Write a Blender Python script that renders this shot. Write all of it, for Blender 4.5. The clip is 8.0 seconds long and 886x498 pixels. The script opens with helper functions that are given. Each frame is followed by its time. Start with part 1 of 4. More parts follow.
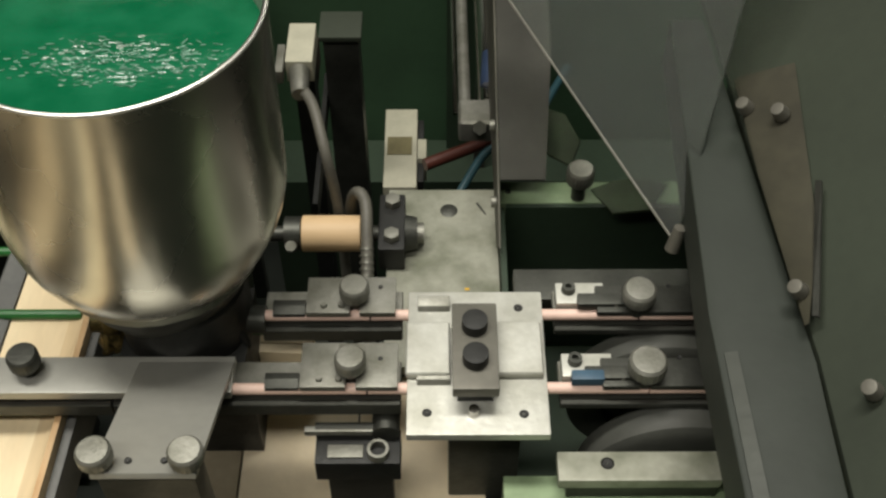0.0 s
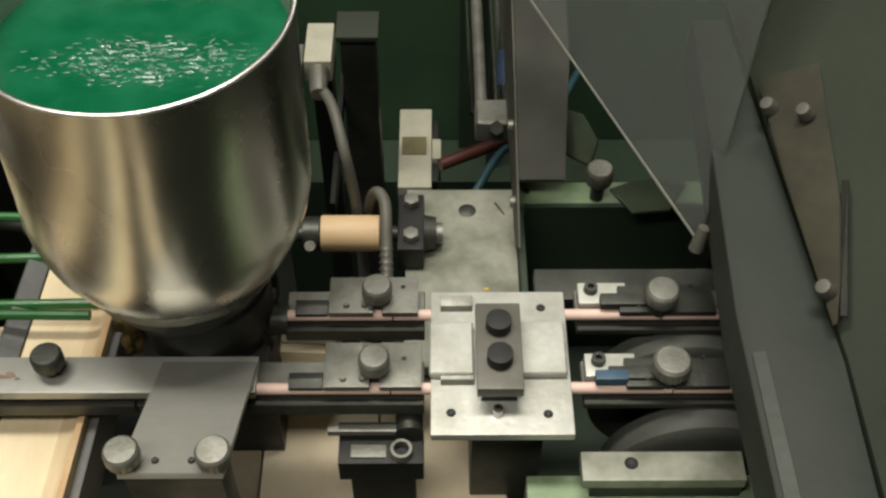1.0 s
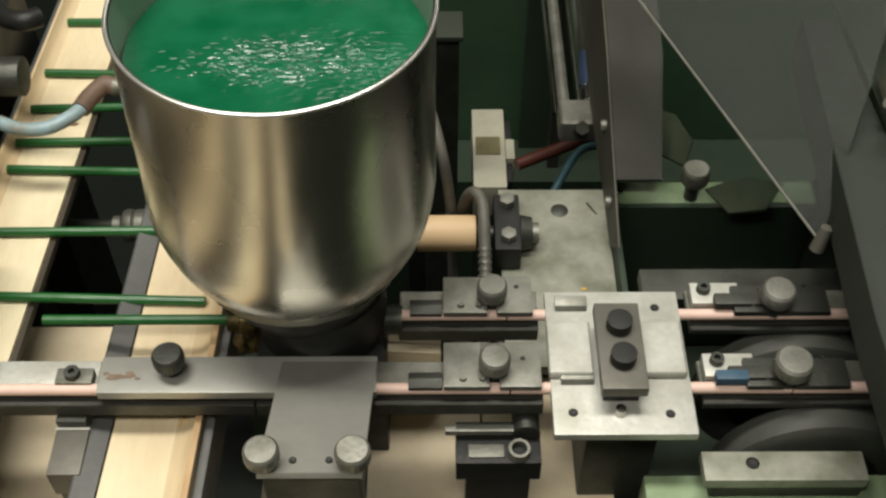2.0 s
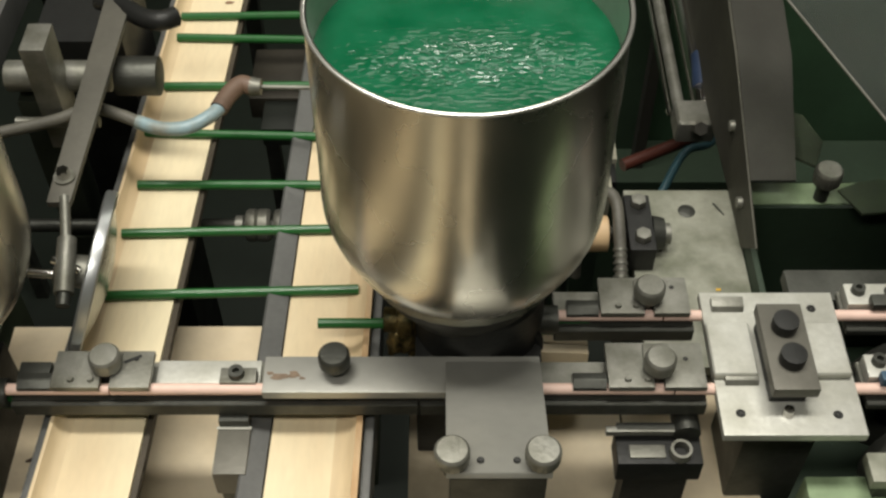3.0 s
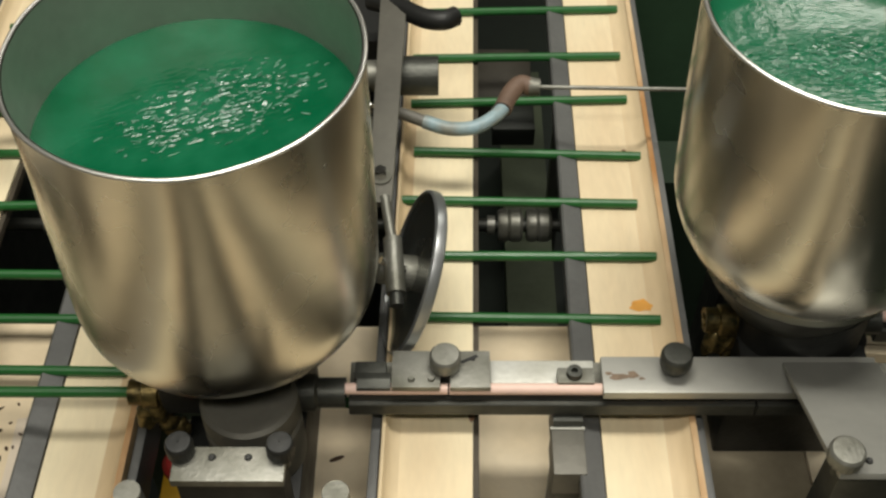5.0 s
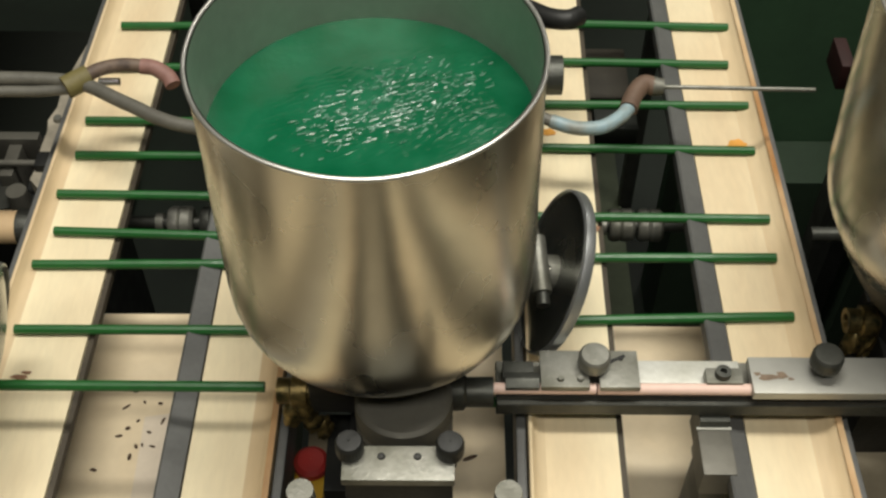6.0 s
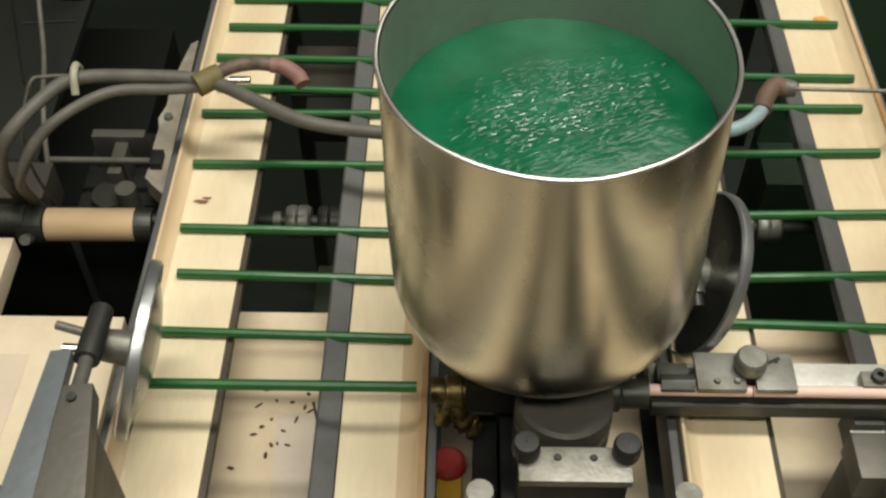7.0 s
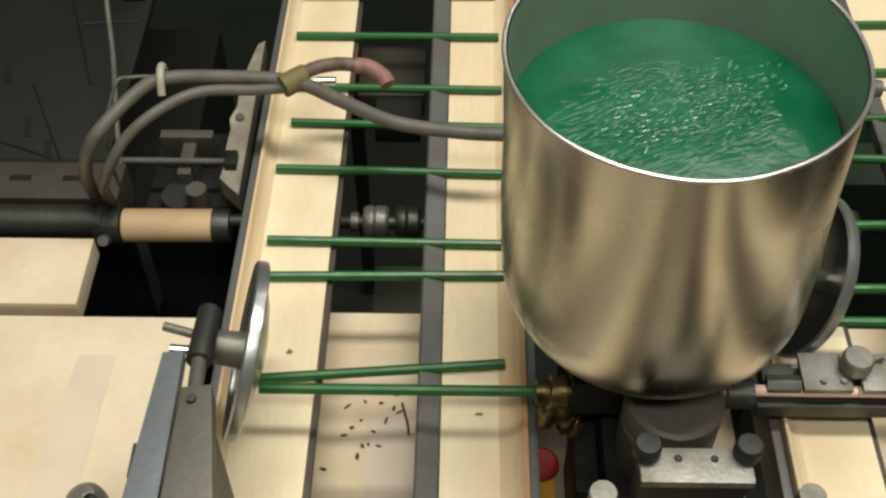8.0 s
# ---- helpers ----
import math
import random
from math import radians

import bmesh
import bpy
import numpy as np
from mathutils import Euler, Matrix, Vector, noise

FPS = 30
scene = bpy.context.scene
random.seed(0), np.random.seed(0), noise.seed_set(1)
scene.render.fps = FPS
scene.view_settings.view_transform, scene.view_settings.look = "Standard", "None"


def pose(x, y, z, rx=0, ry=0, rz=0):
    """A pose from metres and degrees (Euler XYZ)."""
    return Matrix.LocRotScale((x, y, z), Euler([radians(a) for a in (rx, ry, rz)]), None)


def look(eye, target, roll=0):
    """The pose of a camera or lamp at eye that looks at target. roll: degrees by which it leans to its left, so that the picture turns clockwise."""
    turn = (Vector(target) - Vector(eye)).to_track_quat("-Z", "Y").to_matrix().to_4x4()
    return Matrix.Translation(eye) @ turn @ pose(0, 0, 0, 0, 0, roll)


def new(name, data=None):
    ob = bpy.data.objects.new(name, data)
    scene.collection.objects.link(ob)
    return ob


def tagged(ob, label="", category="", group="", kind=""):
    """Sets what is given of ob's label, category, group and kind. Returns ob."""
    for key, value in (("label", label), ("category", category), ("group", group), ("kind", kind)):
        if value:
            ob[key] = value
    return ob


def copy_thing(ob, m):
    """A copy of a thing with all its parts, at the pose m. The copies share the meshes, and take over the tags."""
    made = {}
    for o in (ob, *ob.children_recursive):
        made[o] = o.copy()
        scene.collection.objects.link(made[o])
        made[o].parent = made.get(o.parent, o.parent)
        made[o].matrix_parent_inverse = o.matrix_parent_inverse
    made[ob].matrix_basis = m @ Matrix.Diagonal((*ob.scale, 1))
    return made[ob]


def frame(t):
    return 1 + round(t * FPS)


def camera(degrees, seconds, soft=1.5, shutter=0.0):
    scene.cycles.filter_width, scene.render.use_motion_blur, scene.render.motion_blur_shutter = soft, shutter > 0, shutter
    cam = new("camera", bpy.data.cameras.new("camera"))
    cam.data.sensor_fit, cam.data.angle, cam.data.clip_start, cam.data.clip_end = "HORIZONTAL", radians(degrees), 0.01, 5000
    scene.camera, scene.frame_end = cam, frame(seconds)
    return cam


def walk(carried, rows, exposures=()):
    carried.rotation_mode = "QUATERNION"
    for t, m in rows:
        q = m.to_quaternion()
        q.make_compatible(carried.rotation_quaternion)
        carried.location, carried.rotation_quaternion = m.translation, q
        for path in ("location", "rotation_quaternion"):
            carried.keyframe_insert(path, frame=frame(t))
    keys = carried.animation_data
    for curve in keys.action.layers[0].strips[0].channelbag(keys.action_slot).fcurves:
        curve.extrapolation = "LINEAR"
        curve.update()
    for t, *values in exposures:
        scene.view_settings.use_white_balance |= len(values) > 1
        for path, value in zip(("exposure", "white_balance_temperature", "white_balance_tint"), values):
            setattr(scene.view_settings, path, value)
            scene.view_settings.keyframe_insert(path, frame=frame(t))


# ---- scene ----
# camera: a slow slide to the left along the painting line
cam = camera(41.86, 8.0, soft=2.5)
EYE = 0.679
ROWS = [
    (0, -0.0, 40.21, -0.23),
    (0.5, -0.0011, 40.21, -0.23),
    (1, -0.0141, 40.21, -0.22),
    (2.5, -0.1328, 40.23, -0.17),
    (3, -0.1828, 40.24, -0.04),
    (3.5, -0.2384, 40.24, 0.0),
    (4, -0.2865, 40.26, 0.08),
    (4.5, -0.3387, 40.25, 0.1),
    (6, -0.4716, 40.19, 0.39),
    (6.5, -0.5218, 40.15, 0.7),
    (7, -0.561, 40.15, 0.91),
    (7.5, -0.5988, 40.14, 0.85),
    (8, -0.6244, 40.13, 0.84),
]
walk(cam, [(t, pose(x, 0, EYE, rx, 0, rz)) for t, x, rx, rz in ROWS], exposures=[(0.0, 0.09), (3.0, 0.0), (5.0, -0.10), (6.5, -0.07), (8.0, -0.03)])

# ---- light ----
world = bpy.data.worlds.new("hall")
scene.world = world
world.use_nodes = True
world.node_tree.nodes["Background"].inputs[0].default_value = (0.8, 0.9, 0.8, 1)
world.node_tree.nodes["Background"].inputs[1].default_value = 0.095


def area(name, loc, target, sx, sy, watts, color):
    lamp = bpy.data.lights.new(name, "AREA")
    lamp.shape, lamp.size, lamp.size_y, lamp.energy, lamp.color = "RECTANGLE", sx, sy, watts, color
    ob = new(name, lamp)
    ob.matrix_world = look(loc, target)
    return ob


area("unseen_lamp_light", (-0.3, 0.64, 2.12), (-0.3, 0.64, 0), 1.5, 0.24, 42, (0.98, 0.935, 0.85))
# unseen lamp, added as fill for the pot fronts
area("unseen_lamp_light", (-0.5, -0.55, 2.12), (-0.5, -0.55, 0), 1.5, 0.24, 24, (0.98, 0.935, 0.85))
area("unseen_lamp_light", (0.9, 2.75, 2.12), (0.9, 2.75, 0), 0.62, 0.24, 9, (0.98, 0.96, 0.85))
# unseen lamp, added so that the stirred paint mirrors grey streaks
area("unseen_lamp_light", (0.1, 2.05, 2.12), (0.1, 2.05, 0), 0.9, 0.24, 4.5, (0.98, 0.935, 0.85))


# ---- materials ----
def mat(name, color, rough=0.5, metal=0.0, var=0.15, scale=30.0, bump=0.15, fine=250.0, tint=None, stretch=(1, 1, 1), coat=0.0, rvar=0.12, seen=0.5, relief=0.001):
    """A surface with broad stains and fine grain; tint is the colour of the stains."""
    m = bpy.data.materials.new(name)
    m.use_nodes = True
    nt = m.node_tree
    b = nt.nodes["Principled BSDF"]
    geo = nt.nodes.new("ShaderNodeTexCoord")
    mp = nt.nodes.new("ShaderNodeMapping")
    mp.inputs["Scale"].default_value = stretch
    nt.links.new(geo.outputs["Object"], mp.inputs[0])
    info = nt.nodes.new("ShaderNodeObjectInfo")
    add = nt.nodes.new("ShaderNodeVectorMath")
    nt.links.new(mp.outputs[0], add.inputs[0])
    sep = nt.nodes.new("ShaderNodeCombineXYZ")
    nt.links.new(info.outputs["Random"], sep.inputs[0])
    nt.links.new(info.outputs["Random"], sep.inputs[2])
    nt.links.new(sep.outputs[0], add.inputs[1])
    big = nt.nodes.new("ShaderNodeTexNoise")
    big.inputs["Scale"].default_value, big.inputs["Detail"].default_value = scale, 6
    small = nt.nodes.new("ShaderNodeTexNoise")
    small.inputs["Scale"].default_value, small.inputs["Detail"].default_value = fine, 3
    nt.links.new(add.outputs[0], big.inputs["Vector"])
    nt.links.new(add.outputs[0], small.inputs["Vector"])
    ramp = nt.nodes.new("ShaderNodeValToRGB")
    t = tint or tuple(c * (1 - 2.2 * var) for c in color)
    e = ramp.color_ramp.elements
    e[0].position, e[1].position = seen - 0.2, seen + 0.12
    e[0].color, e[1].color = (*[max(0.0, c) for c in t], 1), (*color, 1)
    nt.links.new(big.outputs[0], ramp.inputs[0])
    mix = nt.nodes.new("ShaderNodeMix")
    mix.data_type, mix.blend_type = "RGBA", "MULTIPLY"
    mix.inputs["Factor"].default_value = min(1.0, var * 3)
    nt.links.new(ramp.outputs[0], mix.inputs["A"])
    rr = nt.nodes.new("ShaderNodeMapRange")
    rr.inputs["To Min"].default_value, rr.inputs["To Max"].default_value = 0.6, 1.3
    nt.links.new(small.outputs[0], rr.inputs[0])
    nt.links.new(rr.outputs[0], mix.inputs["B"])
    nt.links.new(mix.outputs["Result"], b.inputs["Base Color"])
    ro = nt.nodes.new("ShaderNodeMapRange")
    ro.inputs["To Min"].default_value, ro.inputs["To Max"].default_value = min(1, rough + rvar), max(0.02, rough - rvar)
    nt.links.new(big.outputs[0], ro.inputs[0])
    nt.links.new(ro.outputs[0], b.inputs["Roughness"])
    b.inputs["Metallic"].default_value = metal
    b.inputs["Coat Weight"].default_value = coat
    if bump:
        bp = nt.nodes.new("ShaderNodeBump")
        bp.inputs["Strength"].default_value, bp.inputs["Distance"].default_value = bump, relief
        nt.links.new(small.outputs[0], bp.inputs["Height"])
        nt.links.new(bp.outputs[0], b.inputs["Normal"])
    return m


STEEL = mat("worn_steel", (0.27, 0.27, 0.235), 0.46, 0.6, 0.14, 45, 0.25, 400, tint=(0.14, 0.14, 0.11))
DARKSTEEL = mat("oily_dark_steel", (0.085, 0.088, 0.076), 0.48, 0.7, 0.15, 40, 0.25, 350)
BLACK = mat("black_oxide", (0.025, 0.026, 0.024), 0.5, 0.4, 0.15, 50, 0.25, 300)
ALU = mat("scuffed_aluminium", (0.58, 0.585, 0.53), 0.45, 0.4, 0.12, 35, 0.2, 300, tint=(0.42, 0.42, 0.36))
STAINLESS = mat("stainless", (0.56, 0.54, 0.475), 0.27, 1.0, 0.06, 16, 0.10, 15, rvar=0.10, relief=0.006)
INSIDE = mat("stainless_inside", (0.55, 0.55, 0.50), 0.46, 0.8, 0.08, 18, 0.1, 150)
CHROME = mat("bright_steel", (0.72, 0.70, 0.66), 0.16, 1.0, 0.05, 30, 0.1, 200)
# paler than the pots' steel: the rim's catch of light is in the colour
RIM = mat("lit_rim", (0.70, 0.69, 0.64), 0.38, 0.9, 0.03, 30, 0.05, 200)
BELT = mat("cream_belt", (0.87, 0.77, 0.52), 0.62, 0.0, 0.08, 12, 0.25, 260, tint=(0.74, 0.59, 0.37), stretch=(1, 0.25, 1))
LIP = mat("cream_belt_edge", (0.74, 0.60, 0.38), 0.6, 0.0, 0.09, 16, 0.3, 200, tint=(0.62, 0.45, 0.25), stretch=(1, 0.2, 1))
WORN = mat("worn_edge", (0.68, 0.51, 0.30), 0.6, 0.0, 0.14, 22, 0.3, 150, tint=(0.42, 0.20, 0.06), stretch=(1, 0.35, 1))
BOARD = mat("pale_board", (0.81, 0.70, 0.50), 0.6, 0.0, 0.06, 11, 0.3, 150, tint=(0.66, 0.54, 0.35))
# darker board colour, with the shade by the pots put into it
SHADED = mat("shaded_board", (0.42, 0.36, 0.25), 0.6, 0.0, 0.12, 14, 0.3, 150, tint=(0.27, 0.23, 0.15))
WOOD = mat("raw_wood_sleeve", (0.74, 0.53, 0.30), 0.55, 0.0, 0.06, 30, 0.2, 120, stretch=(0.3, 1, 1))
RAIL = mat("brown_rail", (0.075, 0.062, 0.042), 0.6, 0.1, 0.12, 25, 0.2, 200)
STRIP = mat("grey_strip", (0.165, 0.168, 0.16), 0.5, 0.4, 0.12, 20, 0.2, 250)
GREENPAINT = mat("machine_green", (0.28, 0.38, 0.22), 0.5, 0.0, 0.10, 28, 0.2, 200, tint=(0.16, 0.22, 0.12))
OLIVE = mat("olive_beam", (0.085, 0.105, 0.060), 0.6, 0.0, 0.12, 14, 0.2, 150)
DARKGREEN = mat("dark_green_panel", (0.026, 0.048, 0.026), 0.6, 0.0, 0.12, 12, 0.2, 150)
GREYPANEL = mat("grey_housing", (0.036, 0.046, 0.030), 0.7, 0.2, 0.10, 10, 0.15, 140)
BEAM = mat("dark_housing_beam", (0.022, 0.029, 0.021), 0.6, 0.1, 0.10, 12, 0.15, 140)
RUST = mat("brown_patch", (0.046, 0.043, 0.025), 0.8, 0.0, 0.2, 20, 0.2, 120)
FLOOR = mat("dark_floor", (0.014, 0.022, 0.014), 0.6, 0.0, 0.15, 6, 0.2, 60)
WALL = mat("hall_wall", (0.22, 0.24, 0.20), 0.8, 0.0, 0.08, 2, 0.1, 30)
RUBBER = mat("black_rubber", (0.03, 0.031, 0.029), 0.5, 0.0, 0.12, 40, 0.2, 300)
GREYHOSE = mat("grey_hose", (0.14, 0.135, 0.11), 0.55, 0.0, 0.12, 60, 0.3, 400)
BLUEHOSE = mat("blue_grey_hose", (0.30, 0.42, 0.45), 0.4, 0.0, 0.12, 60, 0.3, 300, tint=(0.25, 0.25, 0.2))
PINK = mat("raw_pencil_wood", (0.86, 0.62, 0.52), 0.5, 0.0, 0.05, 60, 0.1, 300)
GREEN = mat("wet_green_lacquer", (0.013, 0.118, 0.021), 0.42, 0.0, 0.08, 80, 0.05, 300, coat=0.05)
# the lighter tint paints in froth patches and soft reflections
PAINT = mat("green_paint", (0.002, 0.088, 0.034), 0.16, 0.0, 0.04, 32, 0.25, 160, rvar=0.04, tint=(0.010, 0.128, 0.058))
FROTHGLINT = mat("froth_glint", (0.16, 0.33, 0.24), 0.14, 0.0, 0.1, 300, 0.0, 500)
BRASS = mat("paint_soiled_brass", (0.30, 0.22, 0.085), 0.42, 0.8, 0.2, 130, 0.5, 300, tint=(0.03, 0.03, 0.012), seen=0.56)
RED = mat("red_plastic", (0.40, 0.03, 0.025), 0.45, 0.0, 0.06, 60, 0.1, 300)
YELLOW = mat("yellow_plastic", (0.70, 0.42, 0.03), 0.45, 0.0, 0.06, 60, 0.1, 300)
WHITEBOX = mat("ivory_plastic", (0.44, 0.43, 0.33), 0.5, 0.0, 0.08, 40, 0.1, 250)
DULL = mat("dull_plate", (0.34, 0.345, 0.28), 0.5, 0.2, 0.14, 40, 0.25, 200, tint=(0.16, 0.17, 0.12))
GREENFLAP = mat("green_flap", (0.024, 0.037, 0.015), 0.8, 0.0, 0.14, 25, 0.2, 150)
PLATE = mat("ground_plate", (0.40, 0.40, 0.36), 0.42, 0.45, 0.07, 18, 0.12, 150)
ARM = mat("dull_arm_steel", (0.15, 0.145, 0.12), 0.5, 0.4, 0.1, 30, 0.2, 200)
CABINET = mat("dark_cabinet", (0.016, 0.019, 0.0145), 0.5, 0.1, 0.1, 9, 0.15, 120)
TYRE = mat("grey_rubber_tyre", (0.075, 0.078, 0.068), 0.5, 0.0, 0.12, 30, 0.2, 200)
# first pot's lower bowl: the shade it mirrors is put into the colour
BOWL = mat("dull_shaded_bowl", (0.060, 0.060, 0.052), 0.46, 0.7, 0.1, 14, 0.1, 120)
# darker copy of the pot's steel, coloured for the shaded ground it mirrors
SOFTBOWL = mat("brushed_shaded_bowl", (0.27, 0.258, 0.225), 0.33, 1.0, 0.08, 14, 0.0, 120)
STRUT = mat("dark_strut", (0.026, 0.025, 0.017), 0.85, 0.1, 0.1, 20, 0.2, 150)
FOLD = mat("lit_fold", (0.040, 0.046, 0.036), 0.45, 0.2, 0.1, 20, 0.2, 150)
BLUE = mat("blue_paint_mark", (0.05, 0.11, 0.17), 0.45, 0.0, 0.1, 90, 0.1, 300)
ORANGE = mat("orange_stain", (0.80, 0.38, 0.06), 0.6, 0.0, 0.08, 120, 0.1, 300)
SPECK = mat("dark_shaving", (0.07, 0.04, 0.02), 0.8, 0.0, 0.1, 200, 0.1, 400)
SMEAR = mat("brown_smear", (0.30, 0.16, 0.09), 0.7, 0.0, 0.15, 200, 0.1, 400)
REDROD = mat("red_brown_bar", (0.075, 0.02, 0.012), 0.5, 0.1, 0.12, 30, 0.2, 200)


EDGE = mat("ground_edge", (0.46, 0.48, 0.48), 0.34, 0.85, 0.06, 30, 0.05, 200)


def clear_plastic():
    m = bpy.data.materials.new("clear_guard")
    m.use_nodes = True
    b = m.node_tree.nodes["Principled BSDF"]
    b.inputs["Base Color"].default_value = (0.58, 0.62, 0.58, 1)
    b.inputs["Transmission Weight"].default_value = 0.94
    b.inputs["Roughness"].default_value = 0.15
    b.inputs["IOR"].default_value = 1.1
    return m


GUARD = clear_plastic()

# ---- mesh helpers ----
OFF = {}


def thing(name, loc, label, category, group="", kind=""):
    ob = new(name)
    ob.empty_display_size = 0.02
    ob.location = loc
    OFF[ob] = Vector(loc)
    return tagged(ob, label, category, group, kind)


def part(name, bm, material, parent=None, label="", smooth=True, bevel=0.0, seg=2):
    """Links a bmesh, made in world metres, as one mesh object under parent."""
    if bevel:
        bmesh.ops.bevel(bm, geom=bm.edges[:], offset=bevel, segments=seg, affect="EDGES", profile=0.7)
    base = OFF[parent] if parent else Vector((0, 0, 0))
    bmesh.ops.translate(bm, verts=bm.verts[:], vec=-base)
    bmesh.ops.recalc_face_normals(bm, faces=bm.faces[:])
    me = bpy.data.meshes.new(name)
    bm.to_mesh(me)
    bm.free()
    me.materials.append(material)
    if smooth:
        for p in me.polygons:
            p.use_smooth = True
        me.set_sharp_from_angle(angle=radians(35))
    ob = new(name, me)
    if parent:
        ob.parent = parent
    OFF[ob] = base
    if label:
        tagged(ob, label)
    return ob


def box(x0, x1, y0, y1, z0, z1, bm=None):
    bm = bm or bmesh.new()
    m = Matrix.Translation(((x0 + x1) / 2, (y0 + y1) / 2, (z0 + z1) / 2)) @ Matrix.Diagonal((x1 - x0, y1 - y0, z1 - z0, 1))
    bmesh.ops.create_cube(bm, size=1, matrix=m)
    return bm


def rod(p, q, r, r2=None, seg=20, bm=None):
    bm = bm or bmesh.new()
    p, q = Vector(p), Vector(q)
    d = q - p
    m = Matrix.Translation((p + q) / 2) @ d.to_track_quat("Z", "Y").to_matrix().to_4x4()
    bmesh.ops.create_cone(bm, cap_ends=True, segments=seg, radius1=r, radius2=r if r2 is None else r2, depth=d.length, matrix=m)
    return bm


def lathe(profile, center, seg=64, axis="Z", bm=None, wobble=None):
    """Turns (radius, height) pairs about an upright or lying axis through center."""
    bm = bm or bmesh.new()
    rings = []
    c = Vector(center)
    for r, h in profile:
        ring = []
        for i in range(seg):
            a = 2 * math.pi * i / seg
            k = r * (wobble(a, h) if wobble else 1)
            v = (k * math.cos(a), k * math.sin(a), h) if axis == "Z" else (h, k * math.cos(a), k * math.sin(a))
            ring.append(bm.verts.new(c + Vector(v)))
        rings.append(ring)
    for a, b in zip(rings, rings[1:]):
        for i in range(seg):
            bm.faces.new((a[i], a[(i + 1) % seg], b[(i + 1) % seg], b[i]))
    return bm


def tube(points, r, seg=12, steps=8, bm=None):
    """A round hose along a smooth line through the points."""
    bm = bm or bmesh.new()
    pts = [Vector(p) for p in points]
    pts = [2 * pts[0] - pts[1]] + pts + [2 * pts[-1] - pts[-2]]
    line = []
    for i in range(1, len(pts) - 2):
        a, b, c, d = pts[i - 1:i + 3]
        for k in range(steps):
            t = k / steps
            line.append(0.5 * (2 * b + (c - a) * t + (2 * a - 5 * b + 4 * c - d) * t * t + (3 * b - a - 3 * c + d) * t ** 3))
    line.append(pts[-2])
    rings = []
    for i, p in enumerate(line):
        d = (line[min(i + 1, len(line) - 1)] - line[max(i - 1, 0)]).normalized()
        u = d.cross(Vector((0, 0, 1)))
        u = u.normalized() if u.length > 1e-3 else Vector((1, 0, 0))
        w = d.cross(u)
        rings.append([bm.verts.new(p + r * (u * math.cos(2 * math.pi * k / seg) + w * math.sin(2 * math.pi * k / seg))) for k in range(seg)])
    for a, b in zip(rings, rings[1:]):
        for i in range(seg):
            bm.faces.new((a[i], a[(i + 1) % seg], b[(i + 1) % seg], b[i]))
    bm.faces.new(rings[0])
    bm.faces.new(rings[-1][::-1])
    return bm


def sheet(corners, thick, bm=None):
    """A flat plate through the corners, thickened along its normal."""
    bm = bm or bmesh.new()
    c = [Vector(p) for p in corners]
    n = (c[1] - c[0]).cross(c[2] - c[0]).normalized()
    n *= abs(thick) * (-1 if n.z < 0 else 1)
    a = [bm.verts.new(p) for p in c]
    b = [bm.verts.new(p - n) for p in c]
    bm.faces.new(a)
    bm.faces.new(b[::-1])
    for i in range(len(c)):
        j = (i + 1) % len(c)
        bm.faces.new((a[i], b[i], b[j], a[j]))
    return bm


def extrude_y(profile, y0, y1, bm=None):
    """A bar with the (x, z) outline, lying along y."""
    bm = bm or bmesh.new()
    a = [bm.verts.new((x, y0, z)) for x, z in profile]
    b = [bm.verts.new((x, y1, z)) for x, z in profile]
    bm.faces.new(a)
    bm.faces.new(b[::-1])
    for i in range(len(profile)):
        j = (i + 1) % len(profile)
        bm.faces.new((a[i], b[i], b[j], a[j]))
    return bm


def extrude_x(profile, x0, x1, bm=None):
    bm = bm or bmesh.new()
    a = [bm.verts.new((x0, y, z)) for y, z in profile]
    b = [bm.verts.new((x1, y, z)) for y, z in profile]
    bm.faces.new(a)
    bm.faces.new(b[::-1])
    for i in range(len(profile)):
        j = (i + 1) % len(profile)
        bm.faces.new((a[i], b[i], b[j], a[j]))
    return bm


def knob(parent, x, y, z, r, h, material=STEEL, name="knob", stem=0.012):
    """A flat-headed thumb screw whose head's top is at z."""
    n = 48
    bm = bmesh.new()
    lathe([(0.0004, z), (r * 0.55, z), (r * 0.84, z - 0.0002), (r * 0.97, z - h * 0.16)], (x, y, 0), n, bm=bm)
    lathe([(r * 0.97, z - h * 0.16), (r, z - h * 0.2), (r, z - h * 0.85), (r * 0.95, z - h), (0.0004, z - h)], (x, y, 0), n, bm=bm, wobble=lambda a, q: 1.0 if round(a * n / (2 * math.pi)) % 2 else 0.962)
    k = part(name, bm, material, parent)
    part("stem", rod((x, y, z - h - stem), (x, y, z - h + 0.001), r * 0.5), DARKSTEEL, k)
    return k


def hex_bolt(parent, x, y, z, r, h, material=BLACK):
    b = part("bolt", rod((x, y, z - h), (x, y, z), r, r, 24), material, parent, bevel=h * 0.08)
    return b


def hole(parent, x, y, z, r):
    return part("screw_hole", lathe([(r * 1.25, z - 0.0004), (r, z + 0.0004), (r * 0.9, z - 0.0002), (0.0002, z - 0.0003)], (x, y, 0), 18), BLACK, parent)


